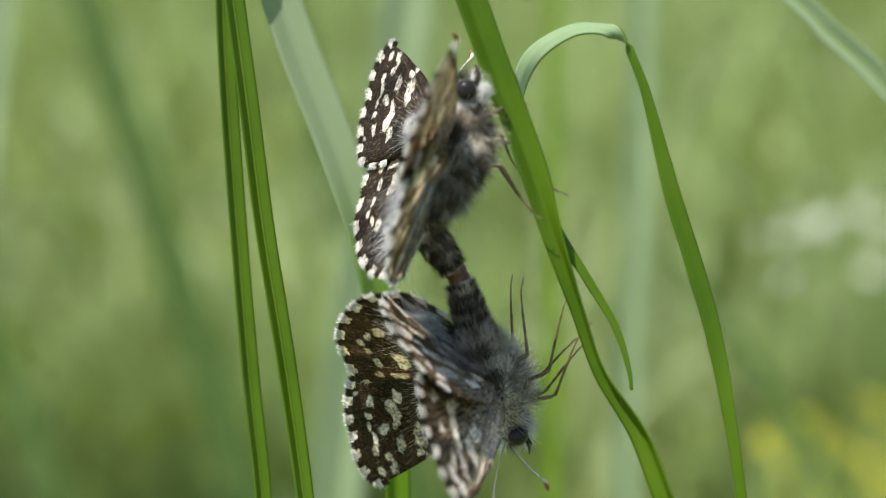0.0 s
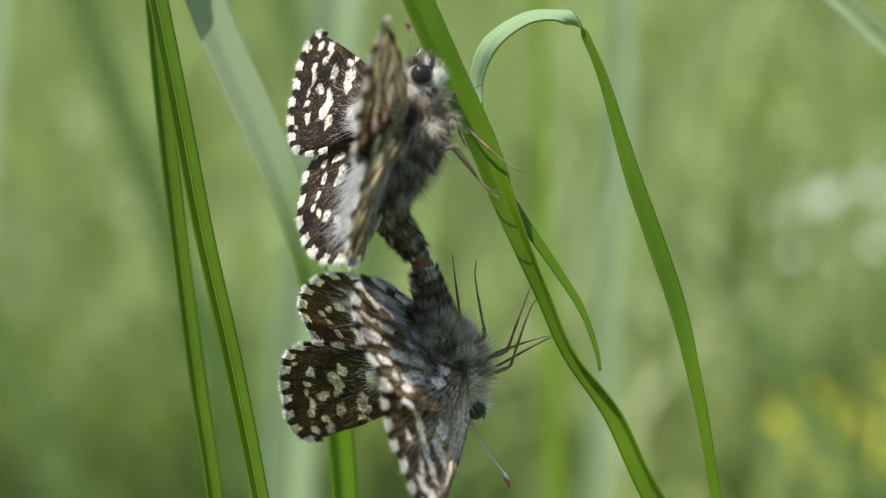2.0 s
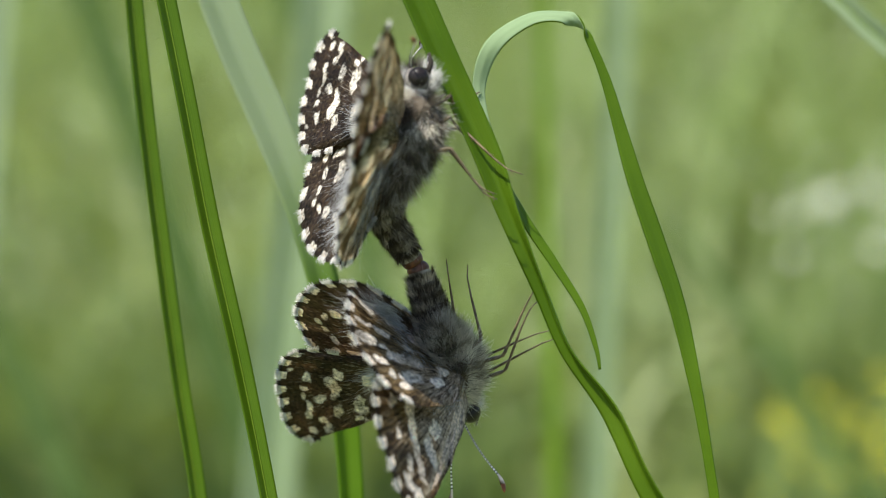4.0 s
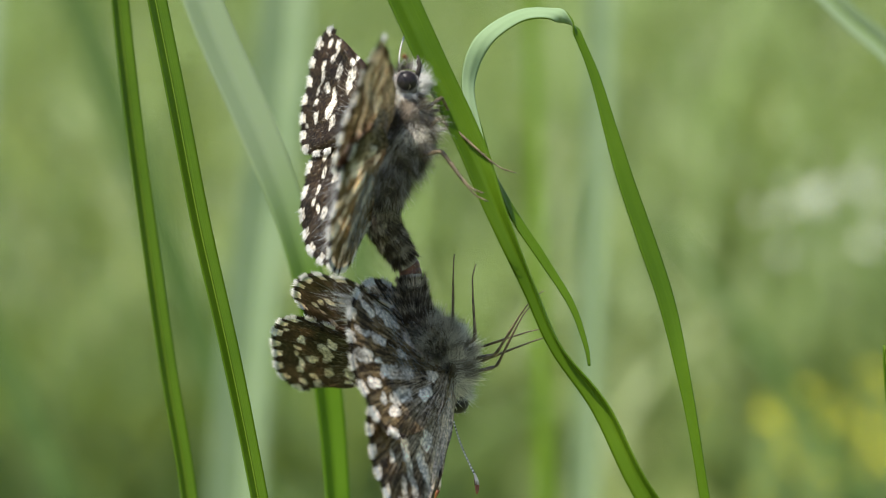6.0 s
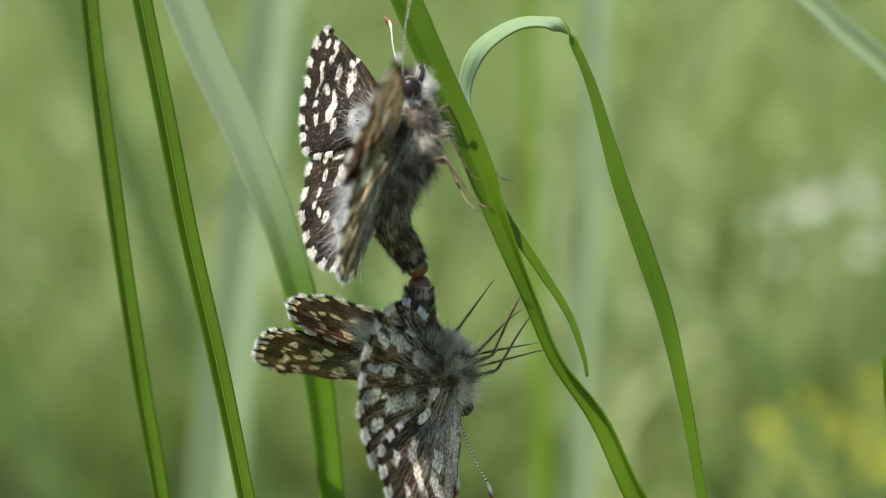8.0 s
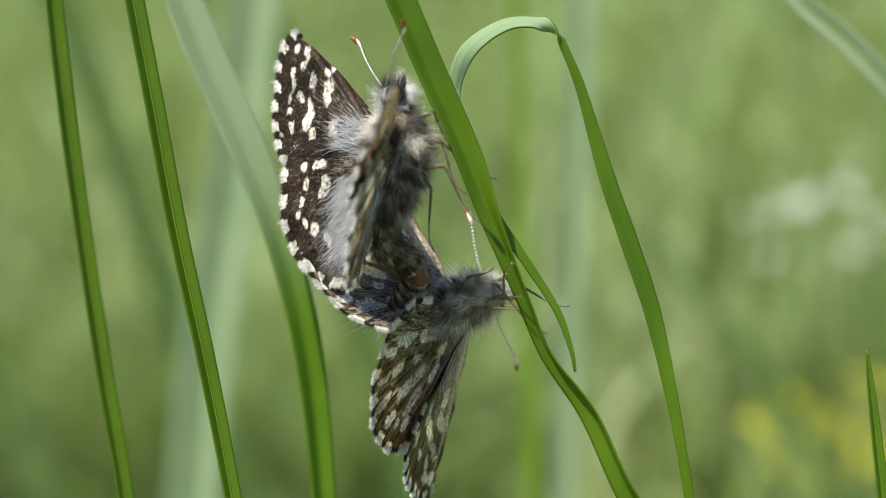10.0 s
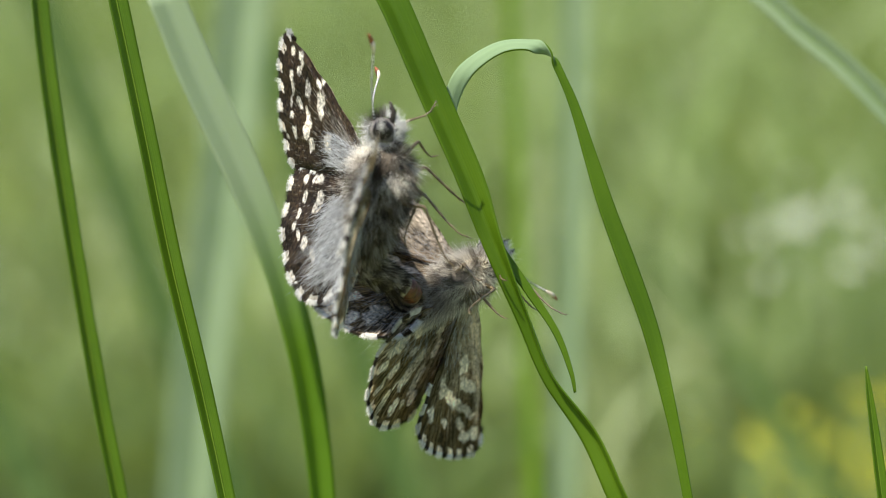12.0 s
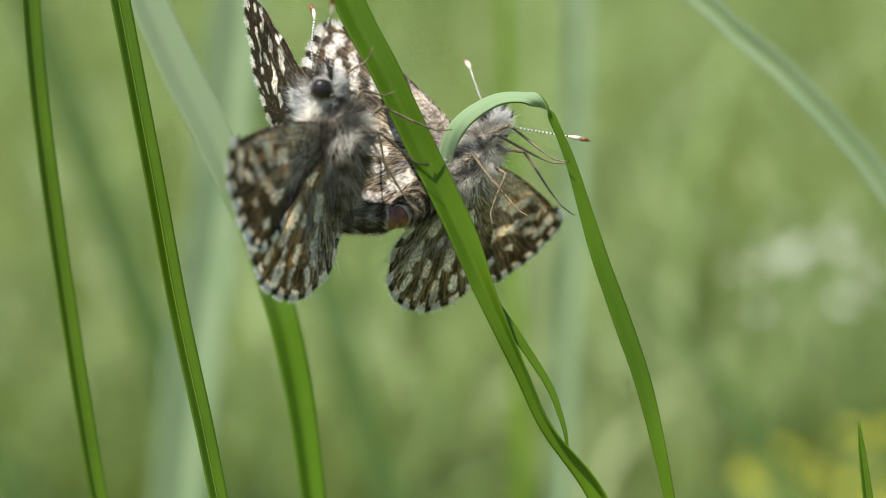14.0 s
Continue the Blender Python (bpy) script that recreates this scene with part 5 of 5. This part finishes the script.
    walk(lower["hindwing_right"], [
        (0, pose(0.0013, -0.0005, 0.0004, -10.7, -38.3, -11)),
        (0.5, pose(0.0013, -0.0005, 0.0004, -9.1, -25.6, -6.8)),
        (1, pose(0.0013, -0.0005, 0.0004, -5.5, -21.8, -1.4)),
        (1.5, pose(0.0013, -0.0005, 0.0004, -5.8, -18, 2)),
        (2, pose(0.0013, -0.0005, 0.0004, -4.9, -19, -0.7)),
        (3, pose(0.0013, -0.0005, 0.0004, -10.7, -16.6, 1.5)),
        (5.5, pose(0.0013, -0.0005, 0.0004, -6.7, -18.3, 2.9)),
        (6, pose(0.0013, -0.0005, 0.0004, -10.6, -17.3, 7)),
        (6.5, pose(0.0013, -0.0005, 0.0004, -12.2, -17.7, 10.8)),
        (7.5, pose(0.0013, -0.0005, 0.0004, -2.1, -12.4, -15.4)),
        (8.2, pose(0.0013, -0.0005, 0.0004, 1.2, -14.8, -16.7)),
        (8.8, pose(0.0013, -0.0005, 0.0004, 3.7, -14.9, -18.4)),
        (9.3, pose(0.0013, -0.0005, 0.0004, 5.6, -14.3, -20.1)),
        (10, pose(0.0013, -0.0005, 0.0004, 9, -16.6, -22.2)),
        (11, pose(0.0013, -0.0005, 0.0004, 12.6, -17.3, -24.5)),
        (12, pose(0.0013, -0.0005, 0.0004, 25.8, -26.6, -37.8)),
        (12.5, pose(0.0013, -0.0005, 0.0004, 14.7, -12.6, -8.5)),
        (13, pose(0.0013, -0.0005, 0.0004, 3.2, -33, -10.4)),
        (13.5, pose(0.0013, -0.0005, 0.0004, 5, -36.4, -10.4)),
        (14, pose(0.0013, -0.0005, 0.0004, 6.4, -40.3, -10.8)),
    ])
    walk(lower["hindwing_left"], [
        (0, pose(-0.0013, -0.0005, 0.0004, -6.3, 32.9, 48.9)),
        (0.5, pose(-0.0013, -0.0005, 0.0004, 2.5, 35.6, 58.8)),
        (1, pose(-0.0013, -0.0005, 0.0004, 11.2, 39.6, 63.5)),
        (1.5, pose(-0.0013, -0.0005, 0.0004, 17.7, 39.8, 65.1)),
        (2, pose(-0.0013, -0.0005, 0.0004, 15.1, 42.3, 66.8)),
        (3, pose(-0.0013, -0.0005, 0.0004, 14.2, 44, 68.9)),
        (5.5, pose(-0.0013, -0.0005, 0.0004, 16, 46.7, 81.2)),
        (6, pose(-0.0013, -0.0005, 0.0004, 15.2, 48.1, 61.6)),
        (6.5, pose(-0.0013, -0.0005, 0.0004, 8.6, 55.5, 35.1)),
        (7.5, pose(-0.0013, -0.0005, 0.0004, 46.9, 63, 67.4)),
        (8.2, pose(-0.0013, -0.0005, 0.0004, 42.6, 56.6, 62.5)),
        (8.8, pose(-0.0013, -0.0005, 0.0004, 41.8, 47.6, 58.4)),
        (9.3, pose(-0.0013, -0.0005, 0.0004, 42.2, 39, 54.8)),
        (10, pose(-0.0013, -0.0005, 0.0004, 40.5, 32.8, 51.3)),
        (11, pose(-0.0013, -0.0005, 0.0004, 39.5, 29.9, 50.7)),
        (12, pose(-0.0013, -0.0005, 0.0004, 37.3, 35.4, 46.4)),
        (12.5, pose(-0.0013, -0.0005, 0.0004, 27.7, 37.9, 54.1)),
        (13, pose(-0.0013, -0.0005, 0.0004, 3.4, 33, 26.7)),
        (13.5, pose(-0.0013, -0.0005, 0.0004, -7.2, 27, 17.8)),
        (14, pose(-0.0013, -0.0005, 0.0004, 0.1, 31.7, 15.8)),
    ])
    walk(upper["leg_front_right"], [
        (0, pose(0.0005, 0.002, -0.0012, 0, 0, 0)),
        (1.5, pose(0.0005, 0.002, -0.0012, 0.7, 8.3, -0.4)),
        (5.5, pose(0.0005, 0.002, -0.0012, 0.7, 14.9, -0.2)),
        (6.5, pose(0.0005, 0.002, -0.0012, -0.1, 6.8, 0.3)),
        (10, pose(0.0005, 0.002, -0.0012, -10.2, 1.9, 6.9)),
        (12, pose(0.0005, 0.002, -0.0012, -0.1, 12.1, 0.2)),
        (14, pose(0.0005, 0.002, -0.0012, -0.1, 12.1, 0.2)),
    ])
    walk(upper["leg_front_left"], [
        (0, pose(-0.0005, 0.002, -0.0012, 0, 0, 0)),
        (1.5, pose(-0.0005, 0.002, -0.0012, 3.6, -5.4, -5.9)),
        (3, pose(-0.0005, 0.002, -0.0012, 5.2, -3.6, -5.8)),
        (10, pose(-0.0005, 0.002, -0.0012, -78, 43.4, 47.4)),
        (11, pose(-0.0005, 0.002, -0.0012, 28.2, -6.4, -29)),
        (14, pose(-0.0005, 0.002, -0.0012, 28.2, -6.4, -29)),
    ])
    walk(upper["leg_middle_right"], [
        (0, pose(0.0006, 0.0007, -0.0015, 0, 0, 0)),
        (1.5, pose(0.0006, 0.0007, -0.0015, 4.3, 6.7, -4.8)),
        (3, pose(0.0006, 0.0007, -0.0015, 6, 6.7, -6.1)),
        (5.5, pose(0.0006, 0.0007, -0.0015, 22.9, 0.3, -18.6)),
        (6.5, pose(0.0006, 0.0007, -0.0015, 2.5, 14.5, -3.2)),
        (7.5, pose(0.0006, 0.0007, -0.0015, -12.7, -25.7, 19.6)),
        (10, pose(0.0006, 0.0007, -0.0015, -35.2, -20.5, 36.4)),
        (11, pose(0.0006, 0.0007, -0.0015, -55.3, 18.7, 44.3)),
        (14, pose(0.0006, 0.0007, -0.0015, -46, -12.2, 45.7)),
    ])
    walk(upper["leg_middle_left"], [
        (0, pose(-0.0006, 0.0007, -0.0015, 0, 0, 0)),
        (1.5, pose(-0.0006, 0.0007, -0.0015, 3, -11, 2.8)),
        (3, pose(-0.0006, 0.0007, -0.0015, 3.7, -12.6, 3.2)),
        (5.5, pose(-0.0006, 0.0007, -0.0015, 6.6, -8.7, 2.3)),
        (6.5, pose(-0.0006, 0.0007, -0.0015, 4.4, -2, 1.1)),
        (7.5, pose(-0.0006, 0.0007, -0.0015, 0.4, 3.2, -0.1)),
        (10, pose(-0.0006, 0.0007, -0.0015, 1.1, 15.6, -4.5)),
        (11, pose(-0.0006, 0.0007, -0.0015, -7.9, 32.4, -12.5)),
        (12, pose(-0.0006, 0.0007, -0.0015, -2.8, 20.5, -6.5)),
        (14, pose(-0.0006, 0.0007, -0.0015, -2.8, 20.5, -6.5)),
    ])
    walk(upper["leg_hind_right"], [
        (0, pose(0.00055, -0.0007, -0.0014, 0, 0, 0)),
        (1.5, pose(0.00055, -0.0007, -0.0014, 2.3, -3.2, 1.6)),
        (3, pose(0.00055, -0.0007, -0.0014, 3.8, -3.6, 1.9)),
        (5.5, pose(0.00055, -0.0007, -0.0014, 6.6, -7.3, 3.5)),
        (6.5, pose(0.00055, -0.0007, -0.0014, 2.9, -13.3, 5.4)),
        (7.5, pose(0.00055, -0.0007, -0.0014, 1.4, -23, 9.6)),
        (10, pose(0.00055, -0.0007, -0.0014, -13.8, 1.3, -1.7)),
        (11, pose(0.00055, -0.0007, -0.0014, -6.4, 2.2, -1.6)),
        (12, pose(0.00055, -0.0007, -0.0014, -17.5, -6.9, 4.1)),
        (14, pose(0.00055, -0.0007, -0.0014, -21.5, -8.3, 6.4)),
    ])
    walk(upper["leg_hind_left"], [
        (0, pose(-0.00055, -0.0007, -0.0014, 0, 0, 0)),
        (1.5, pose(-0.00055, -0.0007, -0.0014, 2.4, -11.6, 4)),
        (5.5, pose(-0.00055, -0.0007, -0.0014, 3, -27.6, 9.3)),
        (7.5, pose(-0.00055, -0.0007, -0.0014, -5.3, -39.8, 15.8)),
        (10, pose(-0.00055, -0.0007, -0.0014, -53.4, 4, 9.6)),
        (11, pose(-0.00055, -0.0007, -0.0014, -50.8, 2.5, 4.2)),
        (12, pose(-0.00055, -0.0007, -0.0014, 0.1, -14.2, 5.4)),
        (14, pose(-0.00055, -0.0007, -0.0014, -10, 18.1, -8.1)),
    ])
    walk(upper["antenna_right"], [
        (0, pose(0.00035, 0.00415, 0.00055, 12.6, 13.9, -63.9)),
        (1.5, pose(0.00035, 0.00415, 0.00055, 16.5, 17.2, -67.9)),
        (6.5, pose(0.00035, 0.00415, 0.00055, 0.5, 8.2, -80.9)),
        (7.5, pose(0.00035, 0.00415, 0.00055, 7.3, 0, -22.8)),
        (11, pose(0.00035, 0.00415, 0.00055, -2.6, 2.7, -67.1)),
        (12, pose(0.00035, 0.00415, 0.00055, 8.9, 3.4, -25.8)),
        (12.5, pose(0.00035, 0.00415, 0.00055, -0.7, -0.1, 12.4)),
        (13.5, pose(0.00035, 0.00415, 0.00055, -25, -14.7, -18.6)),
        (14, pose(0.00035, 0.00415, 0.00055, -23, -13.7, -11.4)),
    ])
    walk(upper["antenna_left"], [
        (0, pose(-0.00035, 0.00415, 0.00055, -13.9, 1.4, 67.8)),
        (1.5, pose(-0.00035, 0.00415, 0.00055, -14, 1.6, 70)),
        (6.5, pose(-0.00035, 0.00415, 0.00055, 2.2, -0.5, 61)),
        (7.5, pose(-0.00035, 0.00415, 0.00055, 8.9, 0, 58.2)),
        (11, pose(-0.00035, 0.00415, 0.00055, 5.1, 0.2, 48.9)),
        (12, pose(-0.00035, 0.00415, 0.00055, -7.5, -0.1, 65.9)),
        (12.5, pose(-0.00035, 0.00415, 0.00055, -0.1, -1.2, 77.3)),
        (13.5, pose(-0.00035, 0.00415, 0.00055, 29.4, -0.7, 64.9)),
        (14, pose(-0.00035, 0.00415, 0.00055, -0.3, 0, 61.9)),
    ])
    walk(lower["leg_front_right"], [
        (0, pose(0.0005, 0.002, -0.0012, 0, 0, 0)),
        (1.5, pose(0.0005, 0.002, -0.0012, 18.7, 2.7, -9.9)),
        (3, pose(0.0005, 0.002, -0.0012, 8.9, 10.2, -6.7)),
        (5.5, pose(0.0005, 0.002, -0.0012, 17.7, 7.9, -10.6)),
        (6.5, pose(0.0005, 0.002, -0.0012, 20.6, -3.1, -10.8)),
        (7.5, pose(0.0005, 0.002, -0.0012, 20.5, 12.1, -12.4)),
        (10, pose(0.0005, 0.002, -0.0012, 20.3, 21.7, -15.5)),
        (11, pose(0.0005, 0.002, -0.0012, -4.6, -17.7, 10.1)),
        (12, pose(0.0005, 0.002, -0.0012, -6.1, -8.7, 7.1)),
        (14, pose(0.0005, 0.002, -0.0012, 20.2, 5.3, -10.4)),
    ])
    walk(lower["leg_front_left"], [
        (0, pose(-0.0005, 0.002, -0.0012, 0, 0, 0)),
        (1.5, pose(-0.0005, 0.002, -0.0012, 3.5, -7.5, 3)),
        (5.5, pose(-0.0005, 0.002, -0.0012, 1.7, -2.9, 0.9)),
        (6.5, pose(-0.0005, 0.002, -0.0012, 8.8, -10.1, 2.3)),
        (7.5, pose(-0.0005, 0.002, -0.0012, 12.6, 2.2, -4.1)),
        (10, pose(-0.0005, 0.002, -0.0012, -2.1, -1, 1.5)),
        (11, pose(-0.0005, 0.002, -0.0012, 21.5, 8.6, -11.1)),
        (14, pose(-0.0005, 0.002, -0.0012, 3.3, 37.5, -27.5)),
    ])
    walk(lower["leg_middle_right"], [
        (0, pose(0.0006, 0.0007, -0.0015, 0, 0, 0)),
        (1.5, pose(0.0006, 0.0007, -0.0015, 20.4, 1.7, -14.5)),
        (5.5, pose(0.0006, 0.0007, -0.0015, 10.6, 1.6, -8.2)),
        (6.5, pose(0.0006, 0.0007, -0.0015, 15.7, -4.3, -10.9)),
        (7.5, pose(0.0006, 0.0007, -0.0015, 12, 6.8, -9.6)),
        (10, pose(0.0006, 0.0007, -0.0015, 13.8, 37.5, -25.1)),
        (11, pose(0.0006, 0.0007, -0.0015, 18.2, 40.8, -28.8)),
        (12, pose(0.0006, 0.0007, -0.0015, 14.9, 32.1, -21.7)),
        (14, pose(0.0006, 0.0007, -0.0015, 29.6, 17.4, -21.1)),
    ])
    walk(lower["leg_middle_left"], [
        (0, pose(-0.0006, 0.0007, -0.0015, 0, 0, 0)),
        (3, pose(-0.0006, 0.0007, -0.0015, 6.2, 2.8, -4.1)),
        (7.5, pose(-0.0006, 0.0007, -0.0015, 9.9, 3.4, -5.5)),
        (10, pose(-0.0006, 0.0007, -0.0015, 16.2, -13, 4.1)),
        (11, pose(-0.0006, 0.0007, -0.0015, 17.9, -24.8, 11.1)),
        (12, pose(-0.0006, 0.0007, -0.0015, -4.7, -3.8, 6.2)),
        (14, pose(-0.0006, 0.0007, -0.0015, -4.7, -3.8, 6.2)),
    ])
    walk(lower["leg_hind_right"], [
        (0, pose(0.00055, -0.0007, -0.0014, 0, 0, 0)),
        (1.5, pose(0.00055, -0.0007, -0.0014, 2.9, -7, 11.8)),
        (3, pose(0.00055, -0.0007, -0.0014, 2, -6.8, 11.1)),
        (5.5, pose(0.00055, -0.0007, -0.0014, 0.8, -10.8, 17.1)),
        (7.5, pose(0.00055, -0.0007, -0.0014, 40.2, 17.5, 1.4)),
        (14, pose(0.00055, -0.0007, -0.0014, 40.2, 17.5, 1.4)),
    ])
    walk(lower["leg_hind_left"], [
        (0, pose(-0.00055, -0.0007, -0.0014, 0, 0, 0)),
        (1.5, pose(-0.00055, -0.0007, -0.0014, 5, -3.1, 5.4)),
        (3, pose(-0.00055, -0.0007, -0.0014, 8.1, -7.3, 11.3)),
        (5.5, pose(-0.00055, -0.0007, -0.0014, 8.4, -10.3, 14.9)),
        (6.5, pose(-0.00055, -0.0007, -0.0014, 14.1, 8.1, -1.8)),
        (7.5, pose(-0.00055, -0.0007, -0.0014, 36.5, 34, -10.6)),
        (14, pose(-0.00055, -0.0007, -0.0014, 36.5, 34, -10.6)),
    ])
    walk(lower["antenna_right"], [
        (0, pose(0.00035, 0.00415, 0.00055, 18.5, 20.8, -22.1)),
        (7.5, pose(0.00035, 0.00415, 0.00055, 35.2, 0, 31.3)),
        (11, pose(0.00035, 0.00415, 0.00055, -16.5, 7.2, -94.8)),
        (12, pose(0.00035, 0.00415, 0.00055, -10.2, 3.9, -69.3)),
        (12.5, pose(0.00035, 0.00415, 0.00055, -31.5, 5, -53.7)),
        (13, pose(0.00035, 0.00415, 0.00055, -39.9, -2.3, -77.1)),
        (13.5, pose(0.00035, 0.00415, 0.00055, 36.7, -23.1, -16.3)),
        (14, pose(0.00035, 0.00415, 0.00055, 43.9, -11.4, -38.9)),
    ])
    walk(lower["antenna_left"], [
        (0, pose(-0.00035, 0.00415, 0.00055, 3.3, -2.9, 82.2)),
        (1.5, pose(-0.00035, 0.00415, 0.00055, 17.6, -3.8, 79.6)),
        (3, pose(-0.00035, 0.00415, 0.00055, 18.4, -2.6, 77.5)),
        (5.5, pose(-0.00035, 0.00415, 0.00055, 23.8, -0.2, 80)),
        (6.5, pose(-0.00035, 0.00415, 0.00055, 22.7, 4.2, 74.5)),
        (7.5, pose(-0.00035, 0.00415, 0.00055, 26.5, 12.6, 62.9)),
        (11, pose(-0.00035, 0.00415, 0.00055, 33, 6.6, 62.3)),
        (12, pose(-0.00035, 0.00415, 0.00055, 10.4, 1.7, 52.9)),
        (12.5, pose(-0.00035, 0.00415, 0.00055, -21.2, 9, 79.5)),
        (13, pose(-0.00035, 0.00415, 0.00055, -34.5, 5, 64.4)),
        (13.5, pose(-0.00035, 0.00415, 0.00055, -35.9, 15.5, 73.7)),
        (14, pose(-0.00035, 0.00415, 0.00055, -39.2, 3.9, 57.8)),
    ])
    sway(MAIN, (4.1, 0, 0), [
        (0, 0.34, 0, -1.82),
        (0.5, 0.19, 0, 0.23),
        (1, 0.16, 0, -1.00),
        (1.5, 0.18, 0, -0.29),
        (2, 0.15, 0, -0.07),
        (3, 0.07, 0, -0.11),
        (5.5, -0.12, 0, 1.05),
        (6.5, -0.05, 0, 0.78),
        (7.5, 0.10, 0, -0.11),
        (10, 0.37, 0, -0.58),
        (11, 0.80, 0, -0.91),
        (12, 0.59, 0, -1.62),
        (12.5, 0.57, 0, -1.76),
        (13, 0.99, 0, -1.78),
        (13.5, 1.42, 0, -2.54),
        (14, 0.68, 0, 1.15),
    ])
    sway(BLADE_A, (-14.55, -1.19, -2.00), [
        (0.0, 1.78, 0.00, -1.47),
        (0.5, 1.76, 0.00, 0.27),
        (1.0, 0.98, 0.00, -0.75),
        (1.5, -0.22, 0.00, 0.11),
        (2.0, -0.00, 0.00, -0.19),
        (3.0, 0.26, 0.00, 0.19),
        (5.5, 0.24, 0.00, 0.42),
        (6.0, 0.28, 0.00, 0.28),
        (6.5, 0.00, 0.00, 0.00),
        (7.5, -0.12, 0.00, 0.30),
        (11.0, -0.52, 0.00, -0.51),
        (12.5, -0.76, 0.00, -0.10),
        (14.0, 0.09, 0.00, -0.63),
    ])
    sway(BLADE_B, (-20.87, -1.27, -13.00), [
        (0, 5.59, 0.00, -2.20),
        (0.5, 5.40, 0.00, -2.18),
        (1, 6.17, 0.00, -2.16),
        (1.5, 3.73, 0.00, -2.14),
        (2, 3.51, 0.00, -1.98),
        (2.5, 3.34, 0.00, -1.69),
        (3, 1.67, 0.00, -1.53),
        (5.5, 3.97, 0.00, -0.69),
        (6, 1.96, 0.00, -0.69),
        (6.5, 0.25, 0.00, 0.00),
        (7, -1.47, 0.00, -0.26),
        (7.5, 0.60, 0.00, -0.51),
        (10, -1.51, 0.00, -0.55),
        (11, -1.64, 0.00, -0.56),
        (12.5, -1.91, 0.00, -0.22),
        (14, -1.95, 0.00, -0.29),
    ])
    sway(BLADE_C, (-11.99, 0.23, -17.00), [
        (0.0, 2.57, 0.00, -0.76),
        (0.5, 2.32, 0.00, 1.83),
        (1.0, 1.73, 0.00, 0.12),
        (1.5, 0.02, 0.00, -0.29),
        (3.0, 0.48, 0.00, -0.36),
        (6.5, 0.00, 0.00, 0.00),
        (7.5, -0.20, 0.00, 0.76),
        (11.0, 0.12, 0.00, -0.27),
        (12.5, -0.21, 0.00, -0.13),
        (14.0, -0.71, 4.50, 2.10),
    ])
    sway(BLADE_D, (-25.58, -0.69, -190.00), [
        (0.0, 14.38, 0.00, -0.55),
        (1.5, 8.25, 0.00, -0.45),
        (3.0, 5.75, 0.00, -0.53),
        (6.5, 0.00, 0.00, 0.00),
        (7.5, 0.17, 0.00, -0.86),
        (11.0, -2.79, 0.00, -1.44),
        (14.0, -3.86, 0.00, -1.40),
    ])
    sway(BLADE_E, (20.06, 12.06, -170.00), [
        (0.0, 2.78, 0.00, 1.56),
        (1.5, 1.51, 0.00, -1.33),
        (6.5, 0.00, 0.00, 0.00),
        (11.0, -0.85, 0.00, -0.39),
        (14.0, -0.10, 0.00, -0.84),
    ])
    sway(BLADE_F, (30.45, 16.50, -36.00), [
        (0.0, -4.63, 0.51, 0.00),
        (1.5, 1.27, -1.27, 0.00),
        (3.0, 0.87, -0.81, 0.00),
        (6.5, 0.00, 0.00, 0.00),
        (7.5, -0.00, -0.52, 0.00),
        (11.0, -1.91, 1.46, 0.00),
        (12.5, -1.78, 0.79, 0.00),
        (14.0, -6.04, 4.56, 0.00),
    ])


motions()
